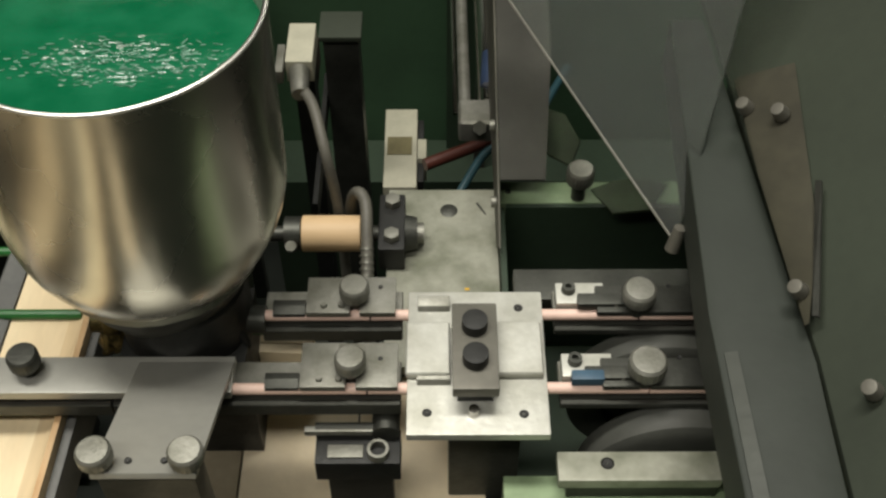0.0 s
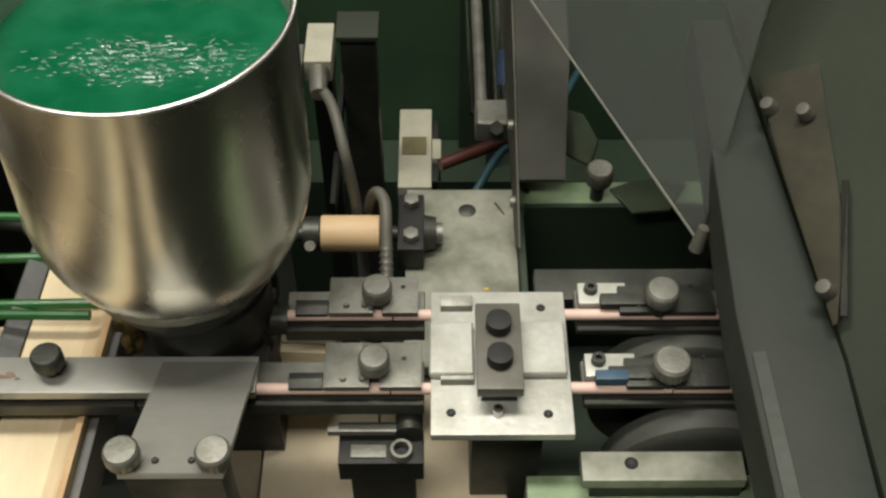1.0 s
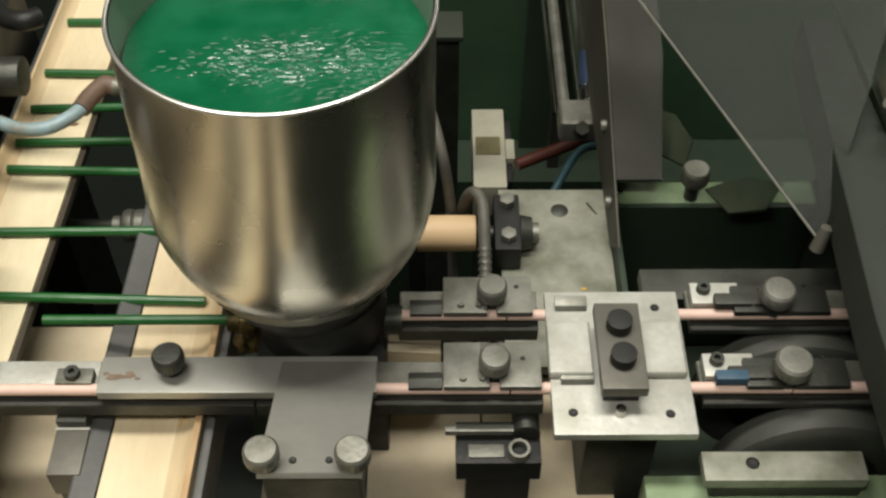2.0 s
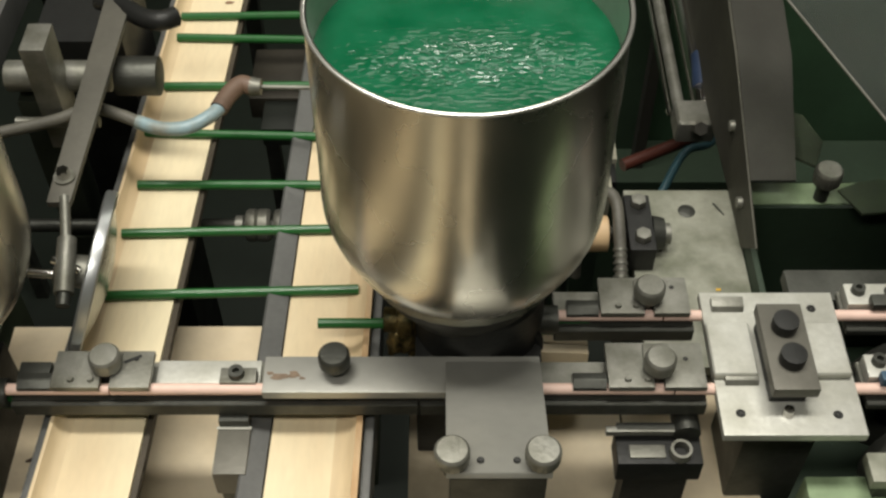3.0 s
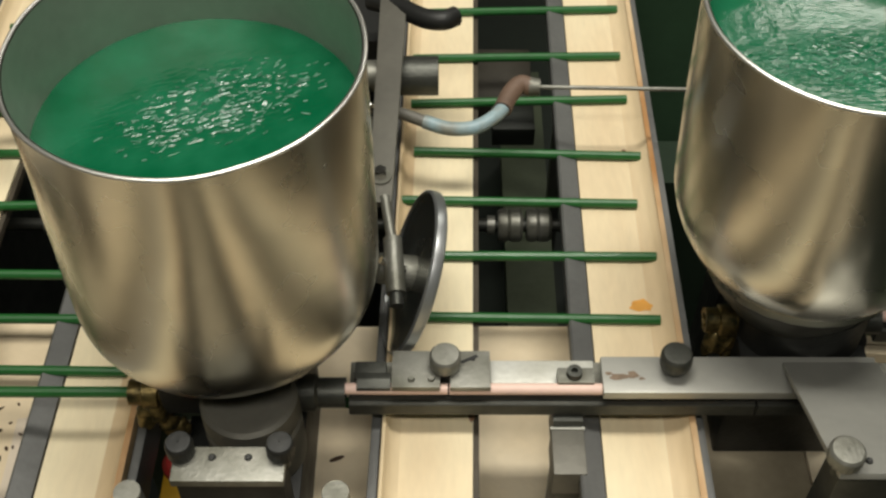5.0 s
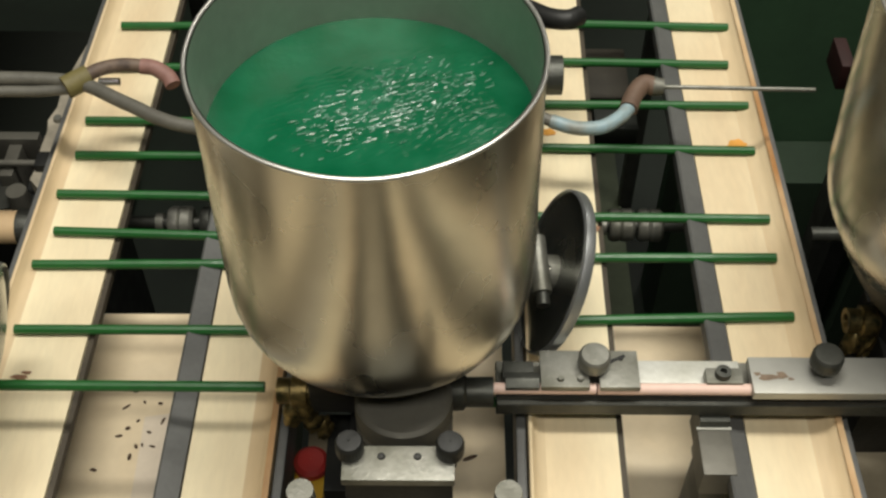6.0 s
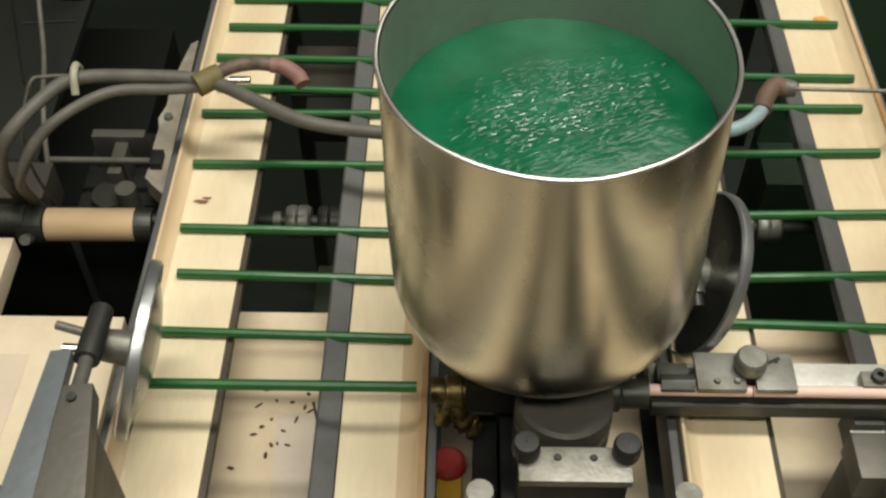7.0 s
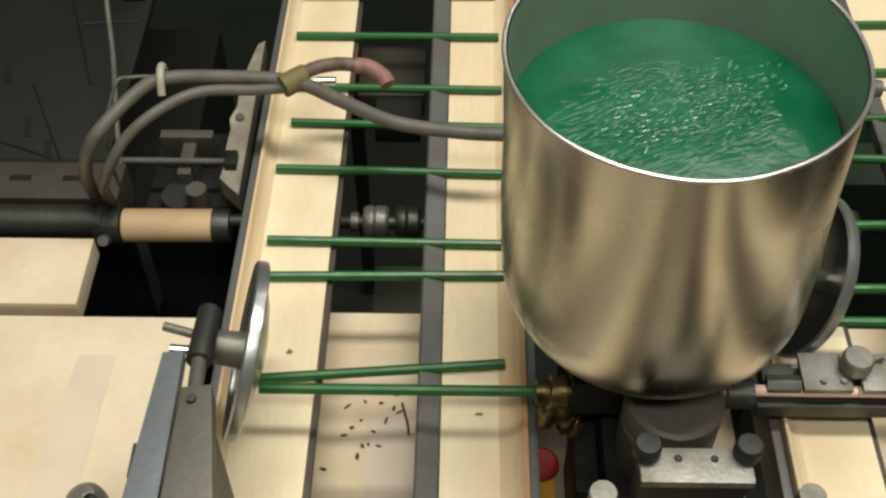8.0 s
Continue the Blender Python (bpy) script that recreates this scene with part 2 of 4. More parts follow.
# ---- the hall ----
def hall():
    for name, b, m in (("floor", (-4, 3, -2, 4.2, -0.62, -0.6), FLOOR), ("ceiling", (-4, 3, -2, 4.2, 2.3, 2.32), WALL),
                       ("wall_north", (-4, 3, 4.2, 4.3, -0.6, 2.3), WALL), ("wall_south", (-4, 3, -2.1, -2, -0.6, 2.3), WALL),
                       ("wall_west", (-4.1, -4, -2, 4.2, -0.6, 2.3), WALL), ("wall_east", (3, 3.1, -2, 4.2, -0.6, 2.3), WALL)):
        tagged(part(name, box(*b), m, None, smooth=False), "plain painted " + name.split("_")[0] + " of the factory hall", name.split("_")[0], kind="structure")
    # housings added for the lamps, all of them out of view
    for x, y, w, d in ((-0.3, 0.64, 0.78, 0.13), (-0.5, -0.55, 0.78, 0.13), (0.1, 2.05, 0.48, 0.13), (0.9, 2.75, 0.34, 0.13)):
        lamp = thing("ceiling_lamp", (x, y, 2.3), "long white ceiling lamp, unseen and added", "lamp", "ceiling lamps")
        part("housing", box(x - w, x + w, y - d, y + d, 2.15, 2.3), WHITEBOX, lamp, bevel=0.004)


hall()


# ---- conveyors: pairs of cream belts that carry the pencils away ----
Y0, Y1 = -1.0, 3.3


# each conveyor lies on a plane: x drifts by run, z falls by fall for every metre away
PLANE_ONE, PLANE_TWO = (0.0165, 0.0818, -0.0531), (0.0055, 0.0600, -0.0300)


def on_plane(plane, x, y, lift=0.0):
    drift, height, fall = plane
    return Vector((x + drift * y, y, height + fall * y + lift))


def conveyor(left_in, left_out, right_in, right_out, plane, label):
    root = thing("conveyor", tuple(on_plane(plane, (left_out + right_out) / 2, 0.5, -0.02)), label, "conveyor", "conveyors")

    def laid(bm):
        """Moves a straight piece on to the conveyor's plane."""
        for v in bm.verts:
            v.co = on_plane(plane, v.co.x, v.co.y, v.co.z)
        return bm
    for inner, outer in ((left_in, left_out), (right_in, right_out)):
        s = 1 if outer > inner else -1
        wide = 0.017 if s > 0 else 0.011
        flat = outer - s * wide
        prof = [(inner, 0.0), (flat, 0.0), (flat, -0.004), (inner, -0.004)]
        b = part("belt", laid(extrude_y(prof if s > 0 else prof[::-1], Y0, Y1)), BELT, root, "cream conveyor belt", smooth=False)
        lip = [(flat, 0.0), (flat + s * wide * 0.35, 0.0012), (flat + s * wide * 0.62, 0.0042), (outer - s * 0.0022, 0.0105), (outer - s * 0.0006, 0.0112), (outer, 0.0104), (outer, -0.012), (flat, -0.012)]
        part("belt_edge", laid(extrude_y(lip if s > 0 else lip[::-1], Y0, Y1)), LIP, b, "raised cream belt edge")
        if s > 0:
            part("worn_edge", laid(extrude_y([(outer - 0.0034, 0.0116), (outer + 0.0004, 0.0116), (outer + 0.0004, 0.0110), (outer - 0.0034, 0.0110)], Y0, Y1)), WORN, b, "orange-brown worn belt edge")
        part("belt_bed", laid(box(min(inner, flat) + 0.003, max(inner, flat) - 0.003, Y0, Y1, -0.0125, -0.0044)), DARKSTEEL, root, smooth=False)
        part("side_rail", laid(box(*sorted((outer + s * 0.001, outer + s * 0.007)), Y0, Y1, -0.030, 0.004)), STRIP, root, bevel=0.0015)
    part("guide_strip", laid(extrude_y([(right_in - 0.001, 0.0015), (right_in - 0.001, -0.006), (right_in - 0.0155, -0.006), (right_in - 0.0155, 0.0045), (right_in - 0.0140, 0.0055)], Y0, Y1)), STRIP, root)
    part("inner_rail", laid(box(left_in + 0.0005, left_in + 0.004, Y0, Y1, -0.0085, -0.002)), RAIL, root, smooth=False)
    for y in (-0.9, -0.2, 1.0, 2.2, 3.1):
        p = on_plane(plane, left_in, y)
        q = on_plane(plane, right_in, y)
        for x in (p.x - 0.03, q.x + 0.03):
            part("leg", box(x - 0.008, x + 0.008, y - 0.008, y + 0.008, -0.6, p.z - 0.013), DARKSTEEL, root)
    return root


conveyor(-0.3732, -0.4285, -0.2939, -0.2380, PLANE_ONE, "conveyor of two cream belts carrying wet green pencils")
conveyor(-0.7160, -0.7758, -0.6336, -0.5798, PLANE_TWO, "conveyor of two cream belts beside the board table")


def board(name, x0, x1, y0, y1, z, label, t=0.006, m=BOARD):
    return tagged(part(name, box(x0, x1, y0, y1, z - t, z), m, None, bevel=0.0008), label, "board")


board("catch_board", -0.405, -0.262, -0.32, 0.520, -0.0255, "pale catch board between two conveyor belts")
board("catch_board", -0.748, -0.610, -0.32, 0.5245, -0.0190, "pale catch board scattered with dark shavings")
board("base_board", -0.206, -0.137, 0.345, 0.470, -0.020, "olive board under the paint pot, shade in its colour", m=SHADED)
board("base_board", -0.1355, -0.058, 0.345, 0.470, -0.020, "pale board before the paint pot")
board("base_board", -0.0565, 0.03, 0.345, 0.470, -0.020, "pale board beside the machine base")
board("base_board", -0.495, -0.4325, 0.345, 0.503, -0.003, "pale board with a dark speck under a paint pot")
board("base_board", -0.569, -0.496, 0.345, 0.44, -0.030, "board under the second paint pot, shade in its colour", m=SHADED)
# unseen boards, added for the strips that the pots mirror
board("front_board", -0.200, -0.135, -0.32, 0.292, -0.020, "narrow unseen pale board before the paint pot")
board("front_board", -0.556, -0.454, -0.32, 0.285, -0.030, "narrow unseen board before the second pot, coloured as shaded", m=SHADED)
board("table_board", -1.25, -0.806, -0.32, 0.513, -0.012, "wide pale board table beside the conveyor", 0.02)
board("table_board", -1.3, -0.905, 0.520, 0.584, -0.006, "narrow pale board behind the table", 0.02)

# ---- paint pots ----
def pot(x, y, rim, R, label, level, deep, bowl, lean, foam, shift, square, fall, taper, neck, neck_r, neck_x, cut, bowl_mat, seam):
    root = thing("paint_pot", (x, y, 0.085), label, "pot", "paint pots")
    def dent(a, h):
        return 1 + 0.012 * noise.noise(Vector((math.cos(a) * 1.5 + x * 9, math.sin(a) * 1.5, h * 21))) + 0.004 * noise.noise(Vector((math.cos(a) * 3.6, math.sin(a) * 3.6 + x, h * 42)))
    D = deep
    low = rim - D
    top, start = taper * R, D - bowl
    prof = [(R + (top - R) * k / 6, rim - start * k / 6) for k in range(7)]
    prof += [(top * math.cos(radians(a)) ** square, rim - start - bowl * math.sin(radians(a)) ** fall) for a in (8, 16, 24, 32, 40, 48, 56, 63, 70, 76, 81, 85, 88)]

    def leant(bm):
        """The pot leans back a little towards its rim."""
        for v in bm.verts:
            v.co.y += lean * (v.co.z - rim) / D
            v.co.x -= shift * (v.co.z - rim) / D
        return bm
    k = next(i for i, q in enumerate(prof) if q[0] < cut * R)
    part("body", leant(lathe(prof[:k + 1], (x, y, 0), 96, wobble=dent)), STAINLESS, root, "dented polished stainless bowl")
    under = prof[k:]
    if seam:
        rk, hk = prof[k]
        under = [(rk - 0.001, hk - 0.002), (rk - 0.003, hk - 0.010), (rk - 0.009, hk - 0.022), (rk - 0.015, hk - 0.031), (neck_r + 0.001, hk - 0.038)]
    part("lower_bowl", leant(lathe(under, (x, y, 0), 96, wobble=dent)), bowl_mat, root, "duller lower bowl, darkened for the shade it mirrors")
    part("lining", leant(lathe([(r - 0.0018, h) for r, h in prof], (x, y, 0), 96, wobble=dent)), INSIDE, root)
    bm = bmesh.new()
    lathe([(R + 0.0012 * math.cos(k * math.pi / 4), rim + 0.0012 * math.sin(k * math.pi / 4)) for k in range(9)], (x, y, 0), 96, bm=bm, wobble=lambda a, h: dent(a, rim))
    part("rim", bm, RIM, root, "rolled rim, brightened as lit")
    (ra, za), (rb, zb) = prof[k], prof[k + 1]
    if seam:
        part("weld_seam", leant(lathe([(ra + 0.0004, za + 0.006), (ra + 0.0022, za + 0.002), (ra + 0.0034, za - 0.0006), (ra + 0.0026, za - 0.0018), (ra - 0.001, za - 0.003)], (x, y, 0), 96, wobble=lambda a, h: dent(a, h) + 0.02 * noise.noise(Vector((math.cos(a) * 7, math.sin(a) * 7, 5))))), STAINLESS, root, "crumpled folded seam")
    part("neck", lathe([(neck_r * 0.98, low + 0.03), (neck_r, low + 0.004), (neck_r * 0.94, low + 0.001), (neck_r * 0.94, low - 0.004), (neck_r, low - 0.007), (neck_r, low - 0.055)], (x + neck_x, y - lean - 0.008, 0), 40), neck, root, "dark neck under the bowl")
    # paint surface with ripples
    bm = bmesh.new()
    rings, seg, r0 = 160, 420, 0.994 * R - 0.0022
    grid = []
    for i in range(rings + 1):
        r = r0 * (i + 0.3) / (rings + 0.3)
        row = []
        for k in range(seg):
            a = 2 * math.pi * k / seg
            px, py = r * math.cos(a), r * math.sin(a)
            fx, fy, fw, fh, turn = foam
            u, v = (px - fx) * math.cos(turn) + (py - fy) * math.sin(turn), (py - fy) * math.cos(turn) - (px - fx) * math.sin(turn)
            w = 1 / (1 + ((u / fw) ** 2 + (v / fh) ** 2) ** 3)
            h = w * (0.00060 * noise.noise(Vector((u * 130 + x * 30, v * 600, 0))) + 0.00028 * noise.noise(Vector((u * 260, v * 900, 3)))) + 0.00014 * noise.noise(Vector((px * 75, py * 75, x)))
            row.append(bm.verts.new((x + px, y + py, level + h)))
        grid.append(row)
    for a, b in zip(grid, grid[1:]):
        for k in range(seg):
            bm.faces.new((a[k], a[(k + 1) % seg], b[(k + 1) % seg], b[k]))
    bm.faces.new(grid[0])
    p = part("green_paint", bm, PAINT)
    tagged(p, "bright green wet paint filling a steel pot", "paint")
    # pale streaks stand in for glints and froth where the paint is stirred
    rnd = random.Random(round(x * 1000))
    fx, fy, fw, fh, turn = foam
    bm = bmesh.new()
    for n in range(260):
        q, a = math.sqrt(rnd.random()) * rnd.uniform(0.6, 1.12), rnd.uniform(0, 2 * math.pi)
        u, v = fw * q * math.cos(a), fh * q * math.sin(a)
        px, py = fx + u * math.cos(turn) - v * math.sin(turn), fy + u * math.sin(turn) + v * math.cos(turn)
        l, w = rnd.uniform(0.0008, 0.0034), rnd.uniform(0.00025, 0.0006)
        bmesh.ops.create_icosphere(bm, subdivisions=1, radius=1, matrix=Matrix.Translation((x + px, y + py, level + 0.0003)) @ Matrix.Rotation(turn + rnd.gauss(0, 0.35), 4, "Z") @ Matrix.Diagonal((l, w, 0.0005, 1)))
    tagged(part("froth", bm, FROTHGLINT), "pale streaks for glints and froth on stirred green paint", "froth", kind="stuff")
    return root


POT1, POT2 = (-0.1702, 0.4719), (-0.5121, 0.4412)
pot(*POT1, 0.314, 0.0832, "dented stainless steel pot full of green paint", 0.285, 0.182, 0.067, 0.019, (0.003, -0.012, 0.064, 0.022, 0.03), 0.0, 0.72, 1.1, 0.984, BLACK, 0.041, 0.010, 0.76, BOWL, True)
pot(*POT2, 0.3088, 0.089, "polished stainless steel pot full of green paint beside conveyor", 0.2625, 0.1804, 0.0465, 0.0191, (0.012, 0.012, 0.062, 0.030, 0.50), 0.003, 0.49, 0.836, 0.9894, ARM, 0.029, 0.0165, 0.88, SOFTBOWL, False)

# ---- feed rails with their clamps ----
ZP, YF, YR = 0.090, 0.385, 0.440


def feed_rail(x0, x1, y, label, foot=0.0775):
    root = thing("feed_rail", ((x0 + x1) / 2, y, 0.07), label, "rail", "feed rails")
    part("front_lip", extrude_x([(y - 0.008, foot), (y - 0.0045, foot), (y - 0.0045, 0.0885), (y - 0.008, 0.0885)], x0, x1), DARKSTEEL, root, bevel=0.0005, seg=1)
    part("bed", box(x0, x1, y - 0.0043, y + 0.0053, foot, 0.0886), DARKSTEEL, root)
    part("back_bar", box(x0, x1, y + 0.0055, y + 0.024, foot, 0.0880), STEEL, root, bevel=0.0006, seg=1)
    return root


r1 = feed_rail(-0.442, -0.1975, YF, "dark steel feed rail crossing over the conveyor")
r2 = feed_rail(-0.1965, -0.024, YF, "dark steel feed rail beside the paint pot")
r3 = feed_rail(-0.112, -0.024, YR, "dark steel feed rail leading into the paint pot")
r4 = feed_rail(0.072, 0.20, YF, "oily feed rail at the machine housing", 0.0835)
r5 = feed_rail(0.072, 0.20, YR, "oily feed rail behind another one", 0.0835)


def clamp(x0, x1, y0, y1, kx, ky, label, m=STEEL, r=0.0095, finger=True, kz=0.116):
    root = thing("clamp", ((x0 + x1) / 2, y0, 0.089), label, "clamp", "rail clamps")
    line = y0
    for p0, p1 in ((x0, kx - 0.003), (kx + 0.003, x1)):
        part("plate", box(p0, p1, line - 0.0045, y1, 0.0985, 0.1025), m, root, bevel=0.0007)
    part("bridge", box(kx - 0.008, kx + 0.008, line + 0.0075, y1 - 0.002, 0.1027, 0.1045), m, root, bevel=0.0005)
    part("foot", box(x0 + 0.003, x1 - 0.003, line + 0.0058, y1 - 0.001, 0.0882, 0.0983), DARKSTEEL, root, bevel=0.0008)
    part("hole", lathe([(0.0017, 0.1024), (0.0014, 0.1028), (0.0002, 0.1026)], (kx + (x1 - kx) * 0.62, line + 0.016, 0), 14), BLACK, root)
    knob(root, kx, ky, kz, r, 0.011)
    if finger:
        part("finger", extrude_x([(line - 0.003, 0.0955), (line + 0.0075, 0.0955), (line + 0.0075, 0.1005), (line + 0.002, 0.1015), (line - 0.003, 0.099)], x0 - 0.021, x0 - 0.0005), DARKSTEEL, root, "dark spring finger", bevel=0.001)
    for k in (0.25, 0.5):
        hx = x0 + (x1 - x0) * k * 0.8
        part("screw", rod((hx, line + 0.001, 0.1024), (hx, line + 0.001, 0.1045), 0.0022, 0.0016, 14), STEEL, root)
    return root


clamp(-0.084, -0.028, YR, 0.464, -0.0535, 0.447, "steel rail clamp with a round thumb screw", kz=0.117)
clamp(-0.084, -0.0255, YF, 0.413, -0.0535, 0.393, "steel rail clamp with a large thumb screw", kz=0.117)
clamp(-0.416, -0.357, YF, 0.407, -0.384, 0.396, "small steel clamp plate with thumb screw over the conveyor", kz=0.115)
clamp(0.098, 0.158, YR, 0.4565, 0.123, 0.440, "oily rail clamp with a thumb screw", DARKSTEEL, 0.0105, False, kz=0.121)
clamp(0.0965, 0.158, YF, 0.401, 0.122, 0.387, "oily rail clamp with a worn thumb screw", DARKSTEEL, 0.0115, False, kz=0.121)

slot = thing("clamp_slot", (-0.369, 0.402, 0.1027), "dark slanted slot cut in a steel clamp plate", "slot")
part("slot_edge", sheet([(-0.3752, 0.3990, 0.1029), (-0.3735, 0.3976, 0.1029), (-0.3640, 0.4024, 0.1029), (-0.3652, 0.4042, 0.1029)], 0.0003), BLACK, slot)
# cover bar and tongue at the first pot
cover = thing("cover_plate", (-0.21, 0.39, 0.1), "grey steel cover plate with a sloping tongue before a pot", "plate")
part("bar", box(-0.290, -0.124, 0.378, 0.404, 0.094, 0.101), PLATE, cover, bevel=0.001)
part("tongue", sheet([(-0.181, 0.3985, 0.1035), (-0.124, 0.3985, 0.1035), (-0.126, 0.297, 0.150), (-0.181, 0.297, 0.150)][::-1], -0.004), PLATE, cover, bevel=0.0008)
knob(cover, -0.247, 0.394, 0.119, 0.0095, 0.011, DARKSTEEL)
part("front_block", box(-0.179, -0.128, 0.2985, 0.318, -0.02, 0.140), DARKSTEEL, cover, bevel=0.001)
knob(cover, -0.178, 0.304, 0.162, 0.0095, 0.010, STEEL)
knob(cover, -0.131, 0.304, 0.162, 0.0095, 0.010, STEEL)
for hx in (-0.163, -0.144):
    hole(cover, hx, 0.306, 0.1475, 0.0016)
part("pillar", box(-0.200, -0.121, 0.409, 0.470, -0.02, 0.085), BLACK, cover, bevel=0.002)

# ---- guide plate with the two-bolt block ----
gp = thing("guide_plate", (0.02, 0.40, 0.09), "light aluminium guide plate with a bolted black block", "plate")
part("plate", box(-0.020, 0.064, 0.350, 0.455, 0.092, 0.0985), ALU, gp, bevel=0.0012)
for x0, x1 in ((-0.021, 0.006), (0.033, 0.062)):
    part("pad", box(x0, x1, 0.3885, 0.4275, 0.099, 0.1045), ALU, gp, bevel=0.0025, seg=3)
part("block", box(0.007, 0.034, 0.366, 0.428, 0.1135, 0.122), ARM, gp, "dark clamping block", bevel=0.0012)
part("spacer", box(0.010, 0.031, 0.373, 0.426, 0.0987, 0.1133), BLACK, gp)
for y in (0.410, 0.386):
    hex_bolt(gp, 0.0205, y, 0.130, 0.0077, 0.008)
for hx, hy in ((-0.007, 0.443), (0.049, 0.442), (-0.008, 0.365), (0.049, 0.364)):
    hole(gp, hx, hy, 0.0988, 0.0024)
part("screw", rod((0.0195, 0.3645, 0.098), (0.0195, 0.3645, 0.104), 0.0036, 0.003, 16), CHROME, gp)
for y in (YF, YR):
    part("finger", extrude_x([(y - 0.001, 0.0987), (y + 0.008, 0.0987), (y + 0.008, 0.1035), (y + 0.001, 0.102)], -0.014, 0.006), STEEL, gp, bevel=0.0006)
part("pedestal", box(0.005, 0.05, 0.375, 0.43, -0.3, 0.0915), DARKSTEEL, gp, bevel=0.002)

# ---- raw pencils lying in the rails ----
for y, xs in ((YF, (0.2095, 0.0405, -0.1285, -0.2975, -0.4665)), (YR, (0.2095, 0.0405, -0.1285))):
    for x in xs:
        ob = part("raw_pencil", rod((x - 0.084, y, ZP + 0.004), (x + 0.084, y, ZP + 0.004), 0.0036, 0.0036, 12), PINK)
        tagged(ob, "unpainted pinkish wooden pencil lying in a feed rail", "pencil", "raw pencils")

# ---- right-hand machinery ----
bp = thing("bearing_plate", (0.0, 0.57, 0.0), "worn grey steel base plate with a bearing block", "plate")
part("plate", box(-0.040, 0.044, 0.458, 0.627, 0.0, 0.010), DULL, bp, bevel=0.001)
blk = part("bearing_block", box(-0.0455, -0.026, 0.545, 0.600, 0.010, 0.034), BLACK, bp, "black bearing block", bevel=0.002)
part("boss", rod((-0.026, 0.571, 0.022), (-0.017, 0.571, 0.022), 0.014, 0.012, 24), DARKSTEEL, bp)
part("shaft_end", rod((-0.017, 0.571, 0.022), (-0.012, 0.571, 0.022), 0.008), STEEL, bp)
for y in (0.590, 0.556):
    b = part("bolt", rod((-0.0355, y, 0.034), (-0.0355, y, 0.0405), 0.0065, 0.006, 6), STEEL, blk, bevel=0.0006)
part("support", box(-0.03, 0.035, 0.47, 0.61, -0.58, -0.001), DARKGREEN, bp, smooth=False)
part("mark", lathe([(0.0002, 0.0106), (0.0062, 0.0106), (0.0068, 0.0102)], (0.007, 0.6045, 0), 20), DARKSTEEL, bp, "dark oil spot")
part("scratch", sheet([(0.028, 0.612, 0.0106), (0.0295, 0.613, 0.0106), (0.036, 0.6005, 0.0106), (0.035, 0.600, 0.0106)][::-1], 0.0004), DARKSTEEL, bp)
part("chip", box(0.018, 0.0215, 0.5255, 0.5275, 0.0102, 0.0108), YELLOW, bp, "small yellow chip")

sl = thing("roller", (-0.08, 0.571, 0.02), "pale wooden roller sleeve on a dark spindle", "roller", "rollers")
part("sleeve", rod((-0.103, 0.571, 0.022), (-0.059, 0.571, 0.022), 0.0138, 0.0138, 32), WOOD, sl, bevel=0.0006, seg=1)
part("spindle", rod((-0.20, 0.571, 0.022), (-0.046, 0.571, 0.022), 0.006), DARKSTEEL, sl)
part("collar", rod((-0.116, 0.571, 0.022), (-0.104, 0.571, 0.022), 0.013, 0.013, 24), DARKSTEEL, sl)
part("set_screw", rod((-0.110, 0.556, 0.024), (-0.110, 0.552, 0.030), 0.0045, 0.004, 16), STEEL, sl)

sp = thing("spring_hose", (-0.056, 0.56, 0.01), "grey ribbed hose bent into an arch beside the bearing", "hose")
pts = [(-0.071, 0.60, 0.0), (-0.066, 0.594, 0.035), (-0.060, 0.585, 0.052), (-0.0545, 0.575, 0.050), (-0.0535, 0.555, 0.040), (-0.053, 0.535, 0.028), (-0.053, 0.513, 0.012), (-0.053, 0.505, -0.03)]
part("hose", tube(pts, 0.0045), GREYHOSE, sp)
for k in range(9):
    p = Vector((-0.0533, 0.545 - 0.0042 * k, 0.034 - 0.0026 * k))
    d = Vector((0, -0.85, -0.52)) * 0.0009
    part("rib", rod(p - d, p + d, 0.0054, 0.0054, 14), STEEL, sp)

# sensor, plug and cable behind the pot
sb = thing("sensor_box", (-0.035, 0.78, -0.12), "ivory sensor box with a dark label square", "sensor")
part("case", box(-0.054, -0.022, 0.752, 0.860, -0.16, -0.120), WHITEBOX, sb, bevel=0.002)
part("label", box(-0.051, -0.027, 0.795, 0.819, -0.1197, -0.1188), mat("olive_label", (0.17, 0.15, 0.07), 0.6), sb)
for y0, y1 in ((0.765, 0.790), (0.822, 0.850)):
    part("terminal", box(-0.0215, -0.0155, y0, y1, -0.15, -0.126), BLACK, sb, bevel=0.0008)
part("clip", box(-0.0216, -0.013, 0.793, 0.820, -0.155, -0.123), WHITEBOX, sb, bevel=0.001)
part("foot", box(-0.05, -0.025, 0.76, 0.85, -0.6, -0.1605), DARKGREEN, sb)

pl = thing("cable_plug", (-0.107, 0.69, 0.08), "light grey cable plug with a grey cable", "plug")
part("plug_body", box(-0.1175, -0.0965, 0.676, 0.722, 0.080, 0.100), WHITEBOX, pl, bevel=0.0015)
part("gland", rod((-0.107, 0.676, 0.090), (-0.105, 0.650, 0.090), 0.0085, 0.006, 20), STEEL, pl)
part("cable", tube([(-0.106, 0.66, 0.09), (-0.0945, 0.640, 0.088), (-0.0843, 0.606, 0.072), (-0.0785, 0.597, 0.032), (-0.0765, 0.593, -0.005), (-0.0755, 0.589, -0.05)], 0.0042), GREYHOSE, pl)
